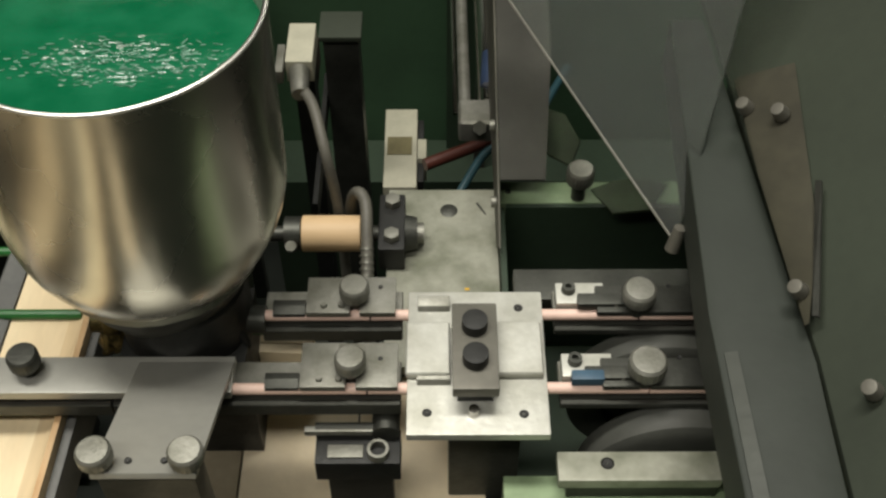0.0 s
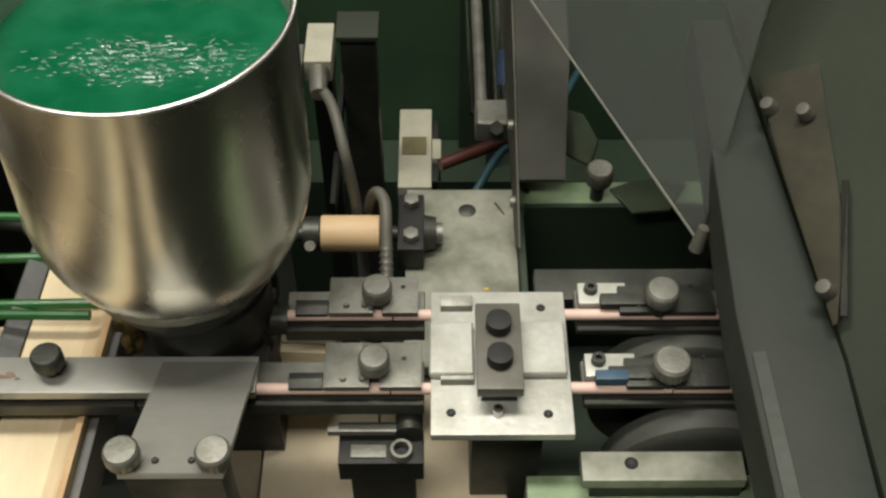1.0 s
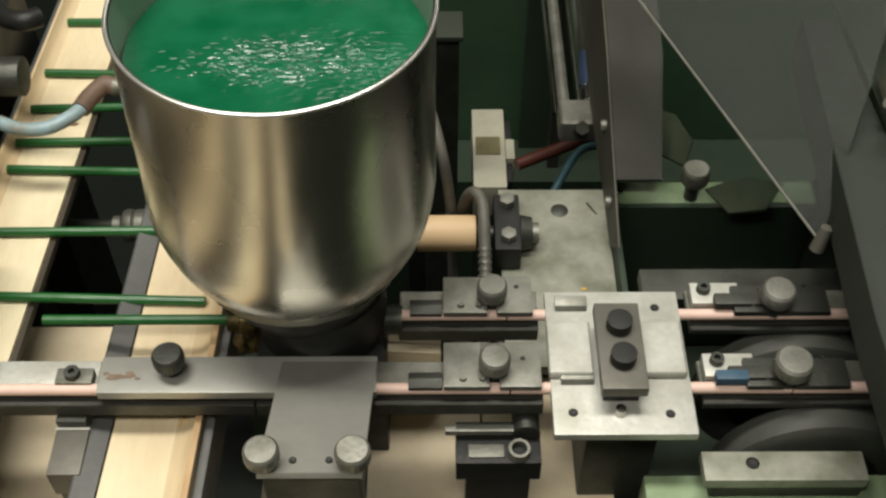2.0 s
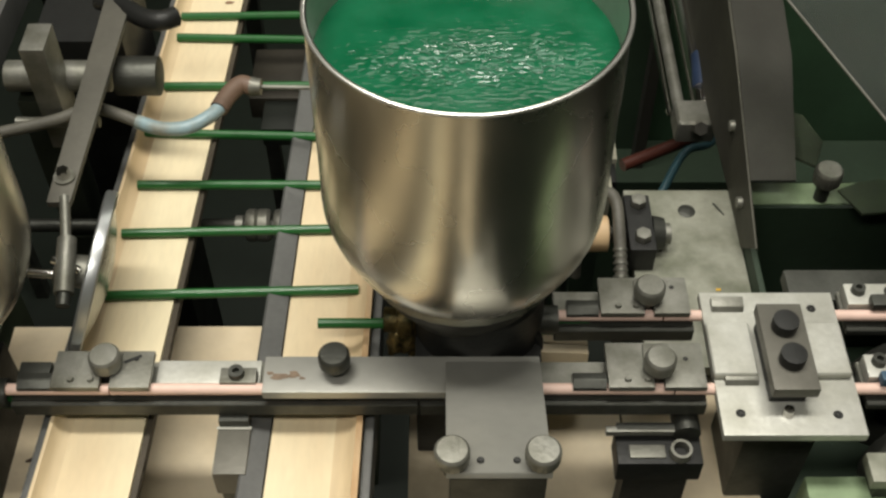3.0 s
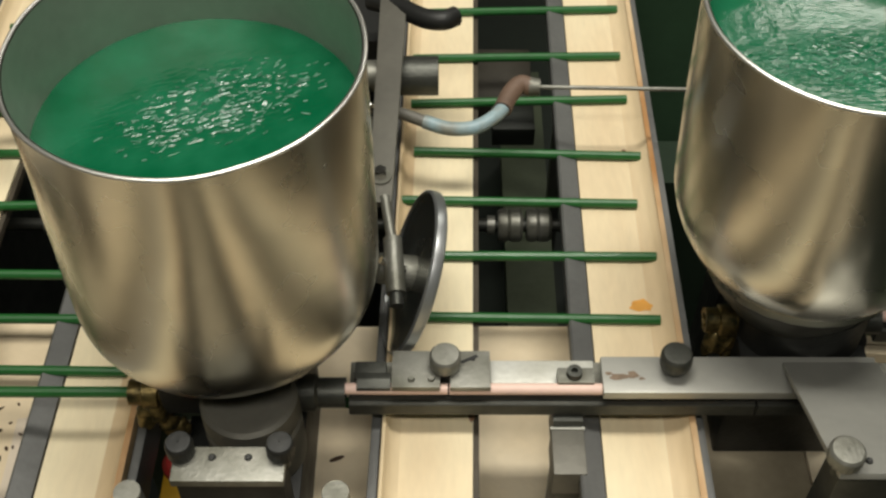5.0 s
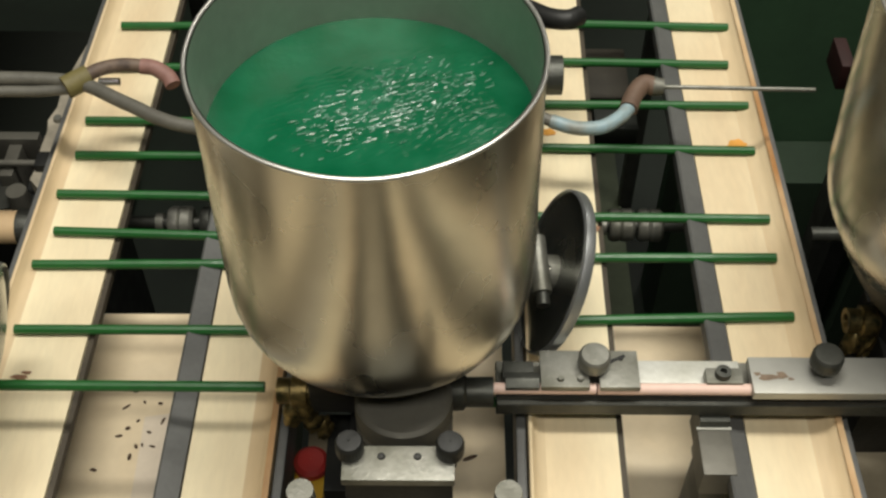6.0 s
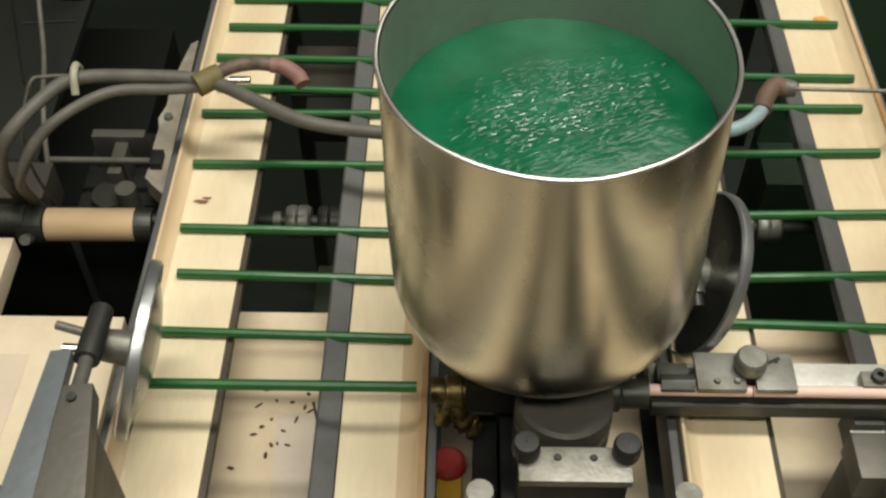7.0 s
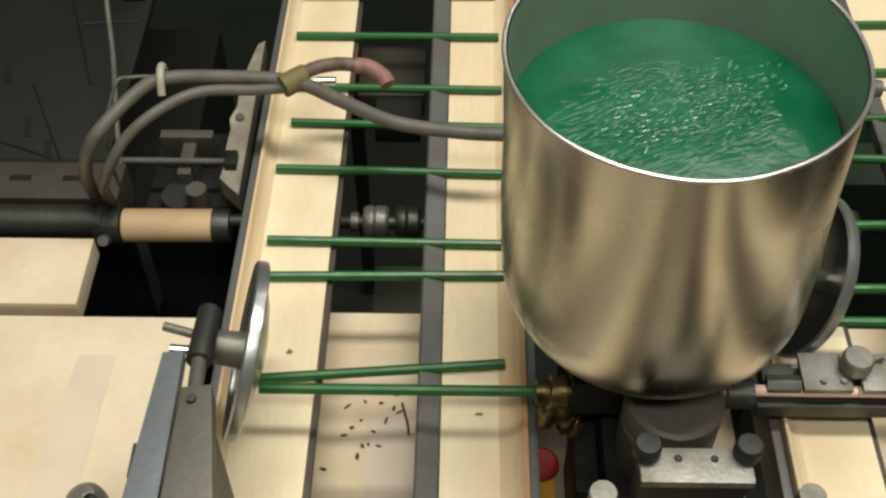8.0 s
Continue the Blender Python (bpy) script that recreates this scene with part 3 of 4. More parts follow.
part("side_clip", box(-0.125, -0.119, 0.668, 0.70, 0.085, 0.097), STEEL, pl, bevel=0.001)
part("stand", box(-0.116, -0.100, 0.70, 0.72, -0.58, 0.079), BLACK, pl)

po = thing("square_post", (-0.08, 0.78, 0.0), "dark square post with a grey cap", "post")
part("cap", box(-0.102, -0.066, 0.765, 0.80, 0.045, 0.05), GREYPANEL, po, bevel=0.001)
part("shank", box(-0.099, -0.069, 0.77, 0.797, -0.58, 0.0445), DARKSTEEL, po)
part("bracket", box(-0.104, -0.100, 0.64, 0.80, -0.04, -0.02), BLACK, po)
part("red_lead", box(-0.122, -0.110, 0.79, 0.83, -0.03, -0.002), mat("dark_red_cover", (0.030, 0.007, 0.005), 0.6), po, "dark red cover", bevel=0.002)

cy = thing("air_cylinder", (0.03, 0.75, 0.0), "steel air cylinder with a blue hose fitting", "cylinder")
part("tube_barrel", rod((0.042, 0.742, -0.008), (0.040, 1.00, 0.0), 0.0092, 0.0092, 24), CHROME, cy)
part("side_rod", rod((0.022, 0.735, -0.008), (0.0195, 1.00, 0.0), 0.0052, 0.0052, 16), STEEL, cy)
part("slim_rod", rod((0.0135, 0.735, -0.010), (0.011, 1.00, -0.002), 0.0021, 0.0021, 10), CHROME, cy)
part("end_cap", box(0.016, 0.050, 0.712, 0.742, -0.022, 0.002), STEEL, cy, bevel=0.005, seg=3)
part("end_nut", rod((0.034, 0.715, -0.006), (0.0335, 0.702, 0.005), 0.0072, 0.006, 6), CHROME, cy)
part("fitting", rod((0.044, 0.760, -0.002), (0.045, 0.795, 0.006), 0.009, 0.0075, 16), mat("dark_blue_plastic", (0.03, 0.05, 0.10), 0.4), cy, "dark blue hose fitting")
part("hose", tube([(0.045, 0.79, 0.004), (0.048, 0.82, 0.012), (0.060, 0.86, 0.02), (0.080, 0.92, 0.01), (0.09, 0.99, -0.03)], 0.0042), RUBBER, cy)
part("mount", box(0.008, 0.06, 0.985, 0.999, -0.58, 0.02), DARKGREEN, cy)

ob = part("red_bar", rod((-0.014, 0.762, -0.1), (0.075, 0.808, -0.1), 0.006, 0.006, 14), REDROD)
tagged(ob, "red-brown bar behind the base plate", "bar")
ob = part("blue_hose", tube([(0.0, 0.70, -0.12), (0.02, 0.73, -0.10), (0.045, 0.77, -0.09), (0.08, 0.80, -0.1), (0.13, 0.9, -0.1)], 0.004), mat("dim_blue_hose", (0.03, 0.09, 0.11), 0.5))
tagged(ob, "thin dull blue hose in the dark", "hose")

STRUTGREY = mat("olive_strut", (0.075, 0.073, 0.053), 0.6, 0.2, 0.12, 18, 0.2, 150)
st = thing("strut", (0.042, 0.56, 0.01), "dull olive upright strut plate with two screws", "strut")
part("plate", extrude_x([(0.566, 0.0115), (0.538, 0.043), (0.690, 0.096), (0.800, 0.124), (0.950, 0.130), (0.950, -0.010), (0.620, 0.0115)], 0.0425, 0.0440), STRUTGREY, st, bevel=0.0004, seg=1)
for y, z in ((0.590, 0.036), (0.650, 0.058)):
    part("screw", rod((0.0385, y, z), (0.0424, y, z), 0.0042, 0.0046, 14), STEEL, st)
part("leg", box(0.040, 0.052, 0.952, 0.970, -0.6, 0.13), STRUT, st)
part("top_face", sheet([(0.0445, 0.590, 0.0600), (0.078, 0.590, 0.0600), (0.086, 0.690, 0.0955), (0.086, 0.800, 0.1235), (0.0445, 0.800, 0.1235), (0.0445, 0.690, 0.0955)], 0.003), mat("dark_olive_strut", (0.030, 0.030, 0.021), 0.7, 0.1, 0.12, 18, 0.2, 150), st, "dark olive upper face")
fr = thing("machine_frame", (0.11, 0.6, 0.0), "green painted machine frame with an open dark bay", "frame")
part("top_beam", box(0.045, 0.20, 0.594, 0.616, 0.0, 0.03), GREENPAINT, fr, bevel=0.001)
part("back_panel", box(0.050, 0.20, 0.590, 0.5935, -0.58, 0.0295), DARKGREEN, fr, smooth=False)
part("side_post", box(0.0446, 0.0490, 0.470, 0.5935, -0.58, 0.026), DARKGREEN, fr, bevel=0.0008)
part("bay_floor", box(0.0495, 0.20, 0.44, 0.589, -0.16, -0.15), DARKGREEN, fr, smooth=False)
hole(fr, 0.052, 0.606, 0.0304, 0.002)
k = knob(fr, 0.105, 0.600, 0.062, 0.0105, 0.014, STEEL, "clamp_knob", 0.02)
part("lower_beam", box(0.038, 0.20, 0.265, 0.3505, -0.58, 0.050), GREENPAINT, fr, "pale green painted beam", bevel=0.0015)
part("flap", sheet([(0.0704, 0.679, 0.050), (0.086, 0.672, 0.054), (0.0975, 0.6615, 0.0585), (0.107, 0.632, 0.0585), (0.099, 0.612, 0.052), (0.084, 0.628, 0.048), (0.0756, 0.646, 0.046)], 0.002), GREENFLAP, fr, "dark green bent flap")
part("flap", sheet([(0.113, 0.594, 0.0455), (0.130, 0.600, 0.0475), (0.146, 0.601, 0.0500), (0.170, 0.595, 0.0500), (0.156, 0.576, 0.0420), (0.128, 0.574, 0.0410)], 0.002), GREENFLAP, fr, "dark green bent flap")
part("cross_bar", box(0.05, 0.20, 0.474, 0.50, 0.055, 0.066), DARKSTEEL, fr, bevel=0.001)

lp = thing("stop_plate", (0.11, 0.34, 0.07), "scuffed light steel plate with a bolt hole", "plate")
part("plate", box(0.069, 0.165, 0.333, 0.3525, 0.066, 0.075), DULL, lp, bevel=0.001)
hole(lp, 0.0985, 0.3445, 0.0753, 0.0034)
part("leg", box(0.075, 0.165, 0.336, 0.350, 0.0505, 0.0655), DARKSTEEL, lp)

for i, (wx, wy) in enumerate(((0.147, 0.4190), (0.150, 0.3610))):
    wh = thing("pulley", (wx, wy, 0.0), "black rubber pulley under the feed rail", "pulley", "pulleys")
    bm = bmesh.new()
    prof = [(0.040, 0.0), (0.058, 0.0), (0.0628, 0.003), (0.0628, 0.019), (0.060, 0.0218), (0.040, 0.0218), (0.040, 0.0)]
    lathe(prof, (0, 0, 0), 64, "X", bm)
    bmesh.ops.rotate(bm, verts=bm.verts[:], cent=(0, 0, 0), matrix=Matrix.Rotation(radians(90), 3, "Z"))
    bmesh.ops.translate(bm, verts=bm.verts[:], vec=(wx, wy, 0.0205))
    part("tyre", bm, TYRE, wh)
    part("rim", rod((wx, wy + 0.005, 0.0205), (wx, wy + 0.0185, 0.0205), 0.0402, 0.0402, 40), DARKSTEEL, wh)
    part("axle", rod((wx, wy - 0.004, 0.0205), (wx, wy + 0.027, 0.0205), 0.006), STEEL, wh)

# rail noses at the wheels
for y in (YF, YR):
    ns = thing("rail_nose", (0.08, y, 0.09), "small steel rail nose with a socket screw", "rail", "rail noses")
    part("block", box(0.0735, 0.104, y + 0.0055, y + 0.022, 0.0890, 0.0985), ALU, ns, bevel=0.0008)
    part("socket_screw", lathe([(0.0002, 0.0995), (0.002, 0.0995), (0.0021, 0.103), (0.0042, 0.103), (0.0045, 0.0985)], (0.0815, y + 0.016, 0), 20), DARKSTEEL, ns)
    part("finger", box(0.086, 0.122, y - 0.0005, y + 0.0085, 0.0992, 0.1055), DARKSTEEL, ns, bevel=0.0015)
    if y == YF:
        part("paint_mark", box(0.078, 0.0975, y - 0.002, y + 0.0052, 0.0990, 0.1062), BLUE, ns, "smear of blue paint", bevel=0.0015)

# housing on the right
hs = thing("housing", (0.2, 0.4, 0.17), "grey sheet metal machine housing with a brown patch", "housing")
part("beam", sheet([(0.150, 0.60, 0.2), (0.139, 0.36, 0.2), (0.1405, 0.14, 0.2), (0.186, 0.14, 0.2), (0.188, 0.33, 0.2), (0.172, 0.60, 0.2)][::-1], -0.035), BEAM, hs, bevel=0.002)
# the beam's lit fold, with its light put into a paler strip
part("fold", sheet([(0.1425, 0.335, 0.2015), (0.1432, 0.14, 0.2015), (0.151, 0.14, 0.203), (0.149, 0.335, 0.203)], 0.001), FOLD, hs, "folded edge, lightened as lit")
part("wall", sheet([(0.173, 0.62, 0.203), (0.189, 0.33, 0.203), (0.187, 0.14, 0.203), (0.40, 0.08, 0.40), (0.40, 0.62, 0.40)], 0.004), GREYPANEL, hs)
part("brown_plate", sheet([(0.180, 0.53, 0.212), (0.1795, 0.45, 0.214), (0.1845, 0.345, 0.213), (0.198, 0.40, 0.222), (0.208, 0.52, 0.232)], 0.003), RUST, hs, "brownish worn plate")
part("blade", sheet([(0.186, 0.348, 0.215), (0.1885, 0.346, 0.217), (0.203, 0.425, 0.232), (0.201, 0.428, 0.229)], 0.002), DARKSTEEL, hs)
part("leg", box(0.205, 0.40, 0.15, 0.62, -0.58, 0.165), GREYPANEL, hs)
for p in ((0.1800, 0.500, 0.214), (0.1945, 0.482, 0.226), (0.1835, 0.364, 0.214), (0.203, 0.298, 0.222)):
    part("bolt", rod(p, (p[0] - 0.0045, p[1] - 0.001, p[2] + 0.006), 0.0050, 0.0040, 14), ARM, hs, bevel=0.0008)

gd = thing("clear_guard", (0.13, 0.5, 0.2), "hanging clear plastic guard with a bright cut edge", "guard")
A, B, C, D2 = Vector((0.1385, 0.443, 0.160)), Vector((0.010, 0.690, 0.216)), Vector((0.20, 0.60, 0.36)), Vector((0.143, 0.452, 0.188))
part("sheet", sheet([A, B, C], 0.0025), GUARD, gd, smooth=False)
part("cut_edge", rod(A, B, 0.0009, 0.0009, 8), GREYHOSE, gd, "bright cut edge")
part("hanger", rod(C, C + Vector((0.06, 0.0, 0.05)), 0.004), STEEL, gd)
part("tip_clamp", rod(A + Vector((-0.001, 0, -0.006)), A + Vector((0.002, 0.003, 0.010)), 0.0045, 0.0036, 12), ARM, gd)

# low bracket and stop under the front rail
lb = thing("bracket", (-0.05, 0.36, 0.0), "dark steel bracket with a ring screw", "bracket")
part("base", box(-0.0765, -0.0245, 0.3535, 0.3775, 0.040, 0.0600), BLACK, lb, bevel=0.001)
part("upright", box(-0.0765, -0.030, 0.372, 0.3766, 0.0602, 0.0695), DARKSTEEL, lb)
part("strip", box(-0.083, -0.034, 0.3705, 0.3745, 0.0640, 0.0690), STEEL, lb, bevel=0.0006)
part("ring", lathe([(0.0048, 0.0602), (0.0048, 0.066), (0.0066, 0.066), (0.0070, 0.0602)], (-0.038, 0.3605, 0), 24), STEEL, lb)
# steel patch added to imitate highlights on the dark bracket
part("foil", box(-0.069, -0.047, 0.357, 0.366, 0.0602, 0.0615), STEEL, lb, "raised steel patch for highlights", bevel=0.001)
part("roller_knob", rod((-0.0335, 0.370, 0.066), (-0.0335, 0.386, 0.066), 0.0085, 0.0085, 20), DARKSTEEL, lb, bevel=0.001)
part("leg", box(-0.07, -0.03, 0.3575, 0.371, -0.0198, 0.0395), BLACK, lb)

for x0, x1, y0, y1, z in ((-0.125, -0.0855, 0.447, 0.470, 0.045),):
    wb = thing("wood_block", (x0, y0, z), "pale split wooden block under the rail", "block")
    for k in range(3):
        part("lath", sheet([(x0, y0 + k * 0.0077, z + 0.001 * k), (x1, y0 + k * 0.0077 - 0.002, z), (x1, y0 + k * 0.0077 + 0.005, z), (x0, y0 + k * 0.0077 + 0.007, z + 0.001 * k)][::-1], -0.063), BOARD, wb)

# nozzles on the pots
for (px, py), nx, y in ((POT1, -0.206, YR), (POT2, -0.560, YF)):
    nz = thing("nozzle", (nx, y, ZP), "paint-soiled brass outlet nozzle on a pot", "nozzle", "nozzles")
    part("pipe", lathe([(0.0048, -0.014), (0.0080, -0.014), (0.0080, -0.006), (0.0102, -0.005), (0.0102, 0.004), (0.0078, 0.005), (0.0078, 0.05), (0.0048, 0.05), (0.0048, -0.014)], (nx, y, ZP), 24, "X"), BRASS, nz)
    for dx, dz, r in ((-0.006, -0.018, 0.008), (0.006, -0.026, 0.007), (0.002, -0.012, 0.009), (0.012, -0.036, 0.006)):
        bm = bmesh.new()
        bmesh.ops.create_icosphere(bm, subdivisions=3, radius=r, matrix=Matrix.Translation((nx + dx, y - 0.004, ZP + dz)) @ Matrix.Diagonal((0.8, 0.8, 1.5, 1)))
        for v in bm.verts:
            v.co += Vector((1, 1, 1)) * 0.003 * noise.noise(v.co * 220)
        part("drip", bm, BRASS, nz, "dried drip of dark paint")
    part("arm", box(nx + 0.006, nx + 0.055, y - 0.008, y + 0.012, ZP - 0.012, ZP + 0.02), BLACK, nz, bevel=0.002)
# inlet bushes
for nx, y, drop in ((-0.118, YR, 0.045), (-0.452, YF, 0.016)):
    ib = thing("inlet_bush", (nx, y, ZP), "dark soiled inlet bush on a pot", "bush", "inlet bushes")
    part("bush", lathe([(0.005, -0.03), (0.0115, -0.03), (0.0115, -0.01), (0.009, -0.008), (0.009, 0.008), (0.005, 0.008)], (nx, y, ZP), 24, "X"), DARKSTEEL, ib)
    if drop > 0.02:
        part("seal", tube([(nx - 0.012, y - 0.012, ZP + 0.012), (nx - 0.004, y - 0.014, ZP - 0.006), (nx - 0.010, y - 0.015, ZP - drop * 0.6), (nx - 0.006, y - 0.016, ZP - drop)], 0.003), BLACK, ib)

# ---- second pot's stand ----
sd = thing("pot_stand", (-0.497, 0.36, -0.03), "dark steel pot stand with a light bracket plate", "stand")
part("block", box(-0.532, -0.470, 0.330, 0.445, -0.030, 0.060), BLACK, sd, bevel=0.002)
part("saddle", lathe([(0.0004, 0.119), (0.0255, 0.119), (0.0280, 0.117), (0.0285, 0.104), (0.0268, 0.102), (0.0268, 0.097), (0.0285, 0.095), (0.0285, 0.0605), (0.0004, 0.0605)], (-0.4968, 0.3640, 0), 48), ARM, sd, "grey round neck on the stand")
part("bracket_plate", box(-0.5265, -0.4675, 0.294, 0.3145, 0.140, 0.146), STEEL, sd, "light grey bracket plate", bevel=0.001)
part("front_block", box(-0.5255, -0.4685, 0.298, 0.314, -0.030, 0.1395), BLACK, sd, bevel=0.001)
for hx in (-0.506, -0.487):
    hole(sd, hx, 0.308, 0.1463, 0.0018)
for kx in (-0.5225, -0.470):
    knob(sd, kx, 0.311, 0.157, 0.0075, 0.012, BLACK)
part("side_box", box(-0.5475, -0.533, 0.345, 0.40, -0.029, 0.040), BLACK, sd, bevel=0.001)
part("nut", rod((-0.5467, 0.287, 0.131), (-0.5467, 0.287, 0.1475), 0.0080, 0.0070, 16), STEEL, sd)
part("nut", rod((-0.4400, 0.287, 0.131), (-0.4400, 0.287, 0.1475), 0.0080, 0.0070, 16), STEEL, sd)
part("nut_post", rod((-0.5467, 0.287, -0.03), (-0.5467, 0.287, 0.1305), 0.005), DARKSTEEL, sd)
part("nut_post", rod((-0.4400, 0.287, -0.03), (-0.4400, 0.287, 0.1305), 0.005), DARKSTEEL, sd)

es = thing("stop_button", (-0.562, 0.375, -0.03), "round red push button on a yellow base", "button")
part("cap", lathe([(0.0002, 0.030), (0.009, 0.0295), (0.0118, 0.027), (0.0122, 0.022), (0.009, 0.020)], (-0.5637, 0.396, -0.0405), 32), RED, es, "round red cap")
part("base", box(-0.5755, -0.5545, 0.372, 0.404, -0.0495, -0.0208), YELLOW, es, "yellow base", bevel=0.002)

# ---- rail over conveyor one: details ----
rd = thing("rail_end", (-0.43, 0.39, 0.09), "dark steel end block on the rail", "block")
part("block", box(-0.4385, -0.4195, 0.389, 0.402, 0.0885, 0.0985), DARKSTEEL, rd, bevel=0.0012)
rl = thing("bright_bar", (-0.325, 0.395, 0.09), "bright milled bar on the feed rail with a socket screw", "bar")
part("bar", box(-0.3565, -0.2935, 0.3905, 0.4075, 0.0885, 0.0915), ALU, rl, bevel=0.0006)
part("socket_block", box(-0.3165, -0.2945, 0.386, 0.397, 0.0918, 0.0995), STEEL, rl, bevel=0.001)
part("socket_screw", lathe([(0.0002, 0.1), (0.002, 0.1), (0.0021, 0.1035), (0.0046, 0.1035), (0.0049, 0.099)], (-0.3065, 0.392, 0), 20), DARKSTEEL, rl)
ps = thing("support_post", (-0.309, 0.36, 0.0), "grey square support post under the rail", "post")
part("top_block", box(-0.3195, -0.2995, 0.341, 0.3727, 0.046, 0.0700), ARM, ps, bevel=0.0012)
part("neck", box(-0.3185, -0.3005, 0.3730, 0.390, 0.050, 0.0772), DARKSTEEL, ps)
part("bright_ledge", box(-0.3200, -0.2990, 0.3712, 0.3729, 0.0702, 0.0712), ALU, ps, "bright edge of the post")
part("shank", box(-0.3175, -0.3015, 0.343, 0.3715, -0.0253, 0.0458), DARKSTEEL, ps, bevel=0.001)
bm = bmesh.new()
for bx, by, lx, ly in ((-0.280, 0.389, 0.0055, 0.0022), (-0.2715, 0.3905, 0.0035, 0.0026), (-0.286, 0.3915, 0.0022, 0.0012), (-0.2665, 0.388, 0.0018, 0.001)):
    ring = []
    for k in range(18):
        q = 1 + 0.55 * noise.noise(Vector((math.cos(k * 0.349) * 2 + bx * 90, math.sin(k * 0.349) * 2, 0)))
        ring.append(bm.verts.new((bx + lx * q * math.cos(k * 0.349), by + ly * q * math.sin(k * 0.349), 0.1012)))
    bm.faces.new(ring)
tagged(part("rust_stain", bm, mat("pale_rust", (0.26, 0.19, 0.13), 0.6, 0.2, 0.15, 200, 0.1, 400)), "small brown rust stain on a cover plate", "stain")

# ---- drive shaft and rollers in the gaps ----
sh = thing("drive_shaft", (-0.6, 0.622, -0.03), "dark drive shaft under the belts with steel rollers", "shaft")
part("bar", rod((-1.35, 0.622, -0.026), (-0.21, 0.622, -0.026), 0.0055), DARKSTEEL, sh)
for x in (-0.331, -0.308, -0.687, -0.661):
    part("steel_roller", lathe([(0.0055, -0.0105), (0.012, -0.0105), (0.0135, -0.008), (0.0135, -0.003), (0.012, -0.002), (0.0135, 0.0), (0.0135, 0.007), (0.0115, 0.0095), (0.0055, 0.0095)], (x, 0.622, -0.026), 24, "X"), STEEL if x != -0.661 else DARKSTEEL, sh)
for x in (-0.350, -0.708):
    part("collar", rod((x, 0.622, -0.026), (x + 0.006, 0.622, -0.026), 0.008), STEEL, sh)
part("sleeve", rod((-0.893, 0.619, -0.030), (-0.820, 0.620, -0.030), 0.0138, 0.0138, 32), WOOD, sh, "pale wooden sleeve", bevel=0.0006, seg=1)
part("thick_bar", rod((-1.35, 0.615, -0.018), (-0.908, 0.619, -0.026), 0.0135), DARKSTEEL, sh)
part("coupling", rod((-0.915, 0.619, -0.030), (-0.894, 0.619, -0.030), 0.0155, 0.0155, 24), DARKSTEEL, sh, bevel=0.001)
part("end_cap", rod((-0.820, 0.620, -0.030), (-0.806, 0.620, -0.030), 0.0155, 0.014, 24), DARKSTEEL, sh, bevel=0.001)
part("set_screw", rod((-0.905, 0.603, -0.030), (-0.905, 0.597, -0.024), 0.005, 0.0045, 16), STEEL, sh)
for x in (-1.2, -0.45):
    part("hanger", box(x, x + 0.02, 0.61, 0.634, -0.58, -0.06), BLACK, sh)
for x0, x1 in ((-0.3625, -0.303), (-0.7155, -0.653)):
    cb = thing("cross_bar", (x0, 0.8, -0.05), "dark brown cross bar between the belts", "bar", "cross bars")
    part("bar", box(x0, x1, 0.80, 0.87, -0.075, -0.05), mat("brown_bar", (0.045, 0.040, 0.028), 0.6), cb, bevel=0.002)
    part("block", box(x0 + 0.02, x1 - 0.002, 0.738, 0.775, -0.0498, -0.030), CABINET, cb, bevel=0.001)

# ---- pencil stops: dished discs on hubs ----
def stop_disc(x, y, z, lean, label):
    root = thing("stop_disc", (x, y, z), label, "disc", "stop discs")
    bm = bmesh.new()
    lathe([(0.0003, 0.011), (0.012, 0.0105), (0.032, 0.0075), (0.050, 0.002), (0.0565, 0.0), (0.0575, -0.0014), (0.0565, -0.003), (0.046, -0.001), (0.030, 0.001), (0.012, -0.002), (0.0003, -0.002)], (0, 0, 0), 56, "X", bm)
    bmesh.ops.scale(bm, verts=bm.verts[:], vec=(0.92, 0.92, 0.92))
    bmesh.ops.rotate(bm, verts=bm.verts[:], cent=(0, 0, 0), matrix=Matrix.Rotation(radians(lean), 3, "Y"))
    bmesh.ops.translate(bm, verts=bm.verts[:], vec=(x, y, z))
    part("dish", bm, mat("dull_polished_dish", (0.30, 0.31, 0.29), 0.24, 0.95, 0.08, 20, 0.05, 100), root, "dark polished dished disc")
    part("hub", rod((x - 0.024, y - 0.001, z + 0.007), (x - 0.001, y, z), 0.0095, 0.0115, 24), STEEL, root, bevel=0.001)
    bm = bmesh.new()
    lathe([(0.0565, 0.003), (0.0582, 0.002), (0.0586, -0.0012), (0.0582, -0.0044), (0.0565, -0.0056)], (0, 0, 0), 56, "X", bm)
    bmesh.ops.scale(bm, verts=bm.verts[:], vec=(0.92, 0.92, 0.92))
    bmesh.ops.rotate(bm, verts=bm.verts[:], cent=(0, 0, 0), matrix=Matrix.Rotation(radians(lean), 3, "Y"))
    bmesh.ops.translate(bm, verts=bm.verts[:], vec=(x, y, z))
    part("bright_edge", bm, EDGE, root, "bright ground edge")
    part("spindle", rod((x - 0.045, y - 0.002, z + 0.004), (x - 0.02, y - 0.001, z), 0.003), CHROME, root)
    return root


stop_disc(-0.4030, 0.463, 0.108, 20, "polished dished stop disc beside a cream belt")
stop_disc(-0.7446, 0.391, 0.120, 16, "polished dished stop disc beside the table")

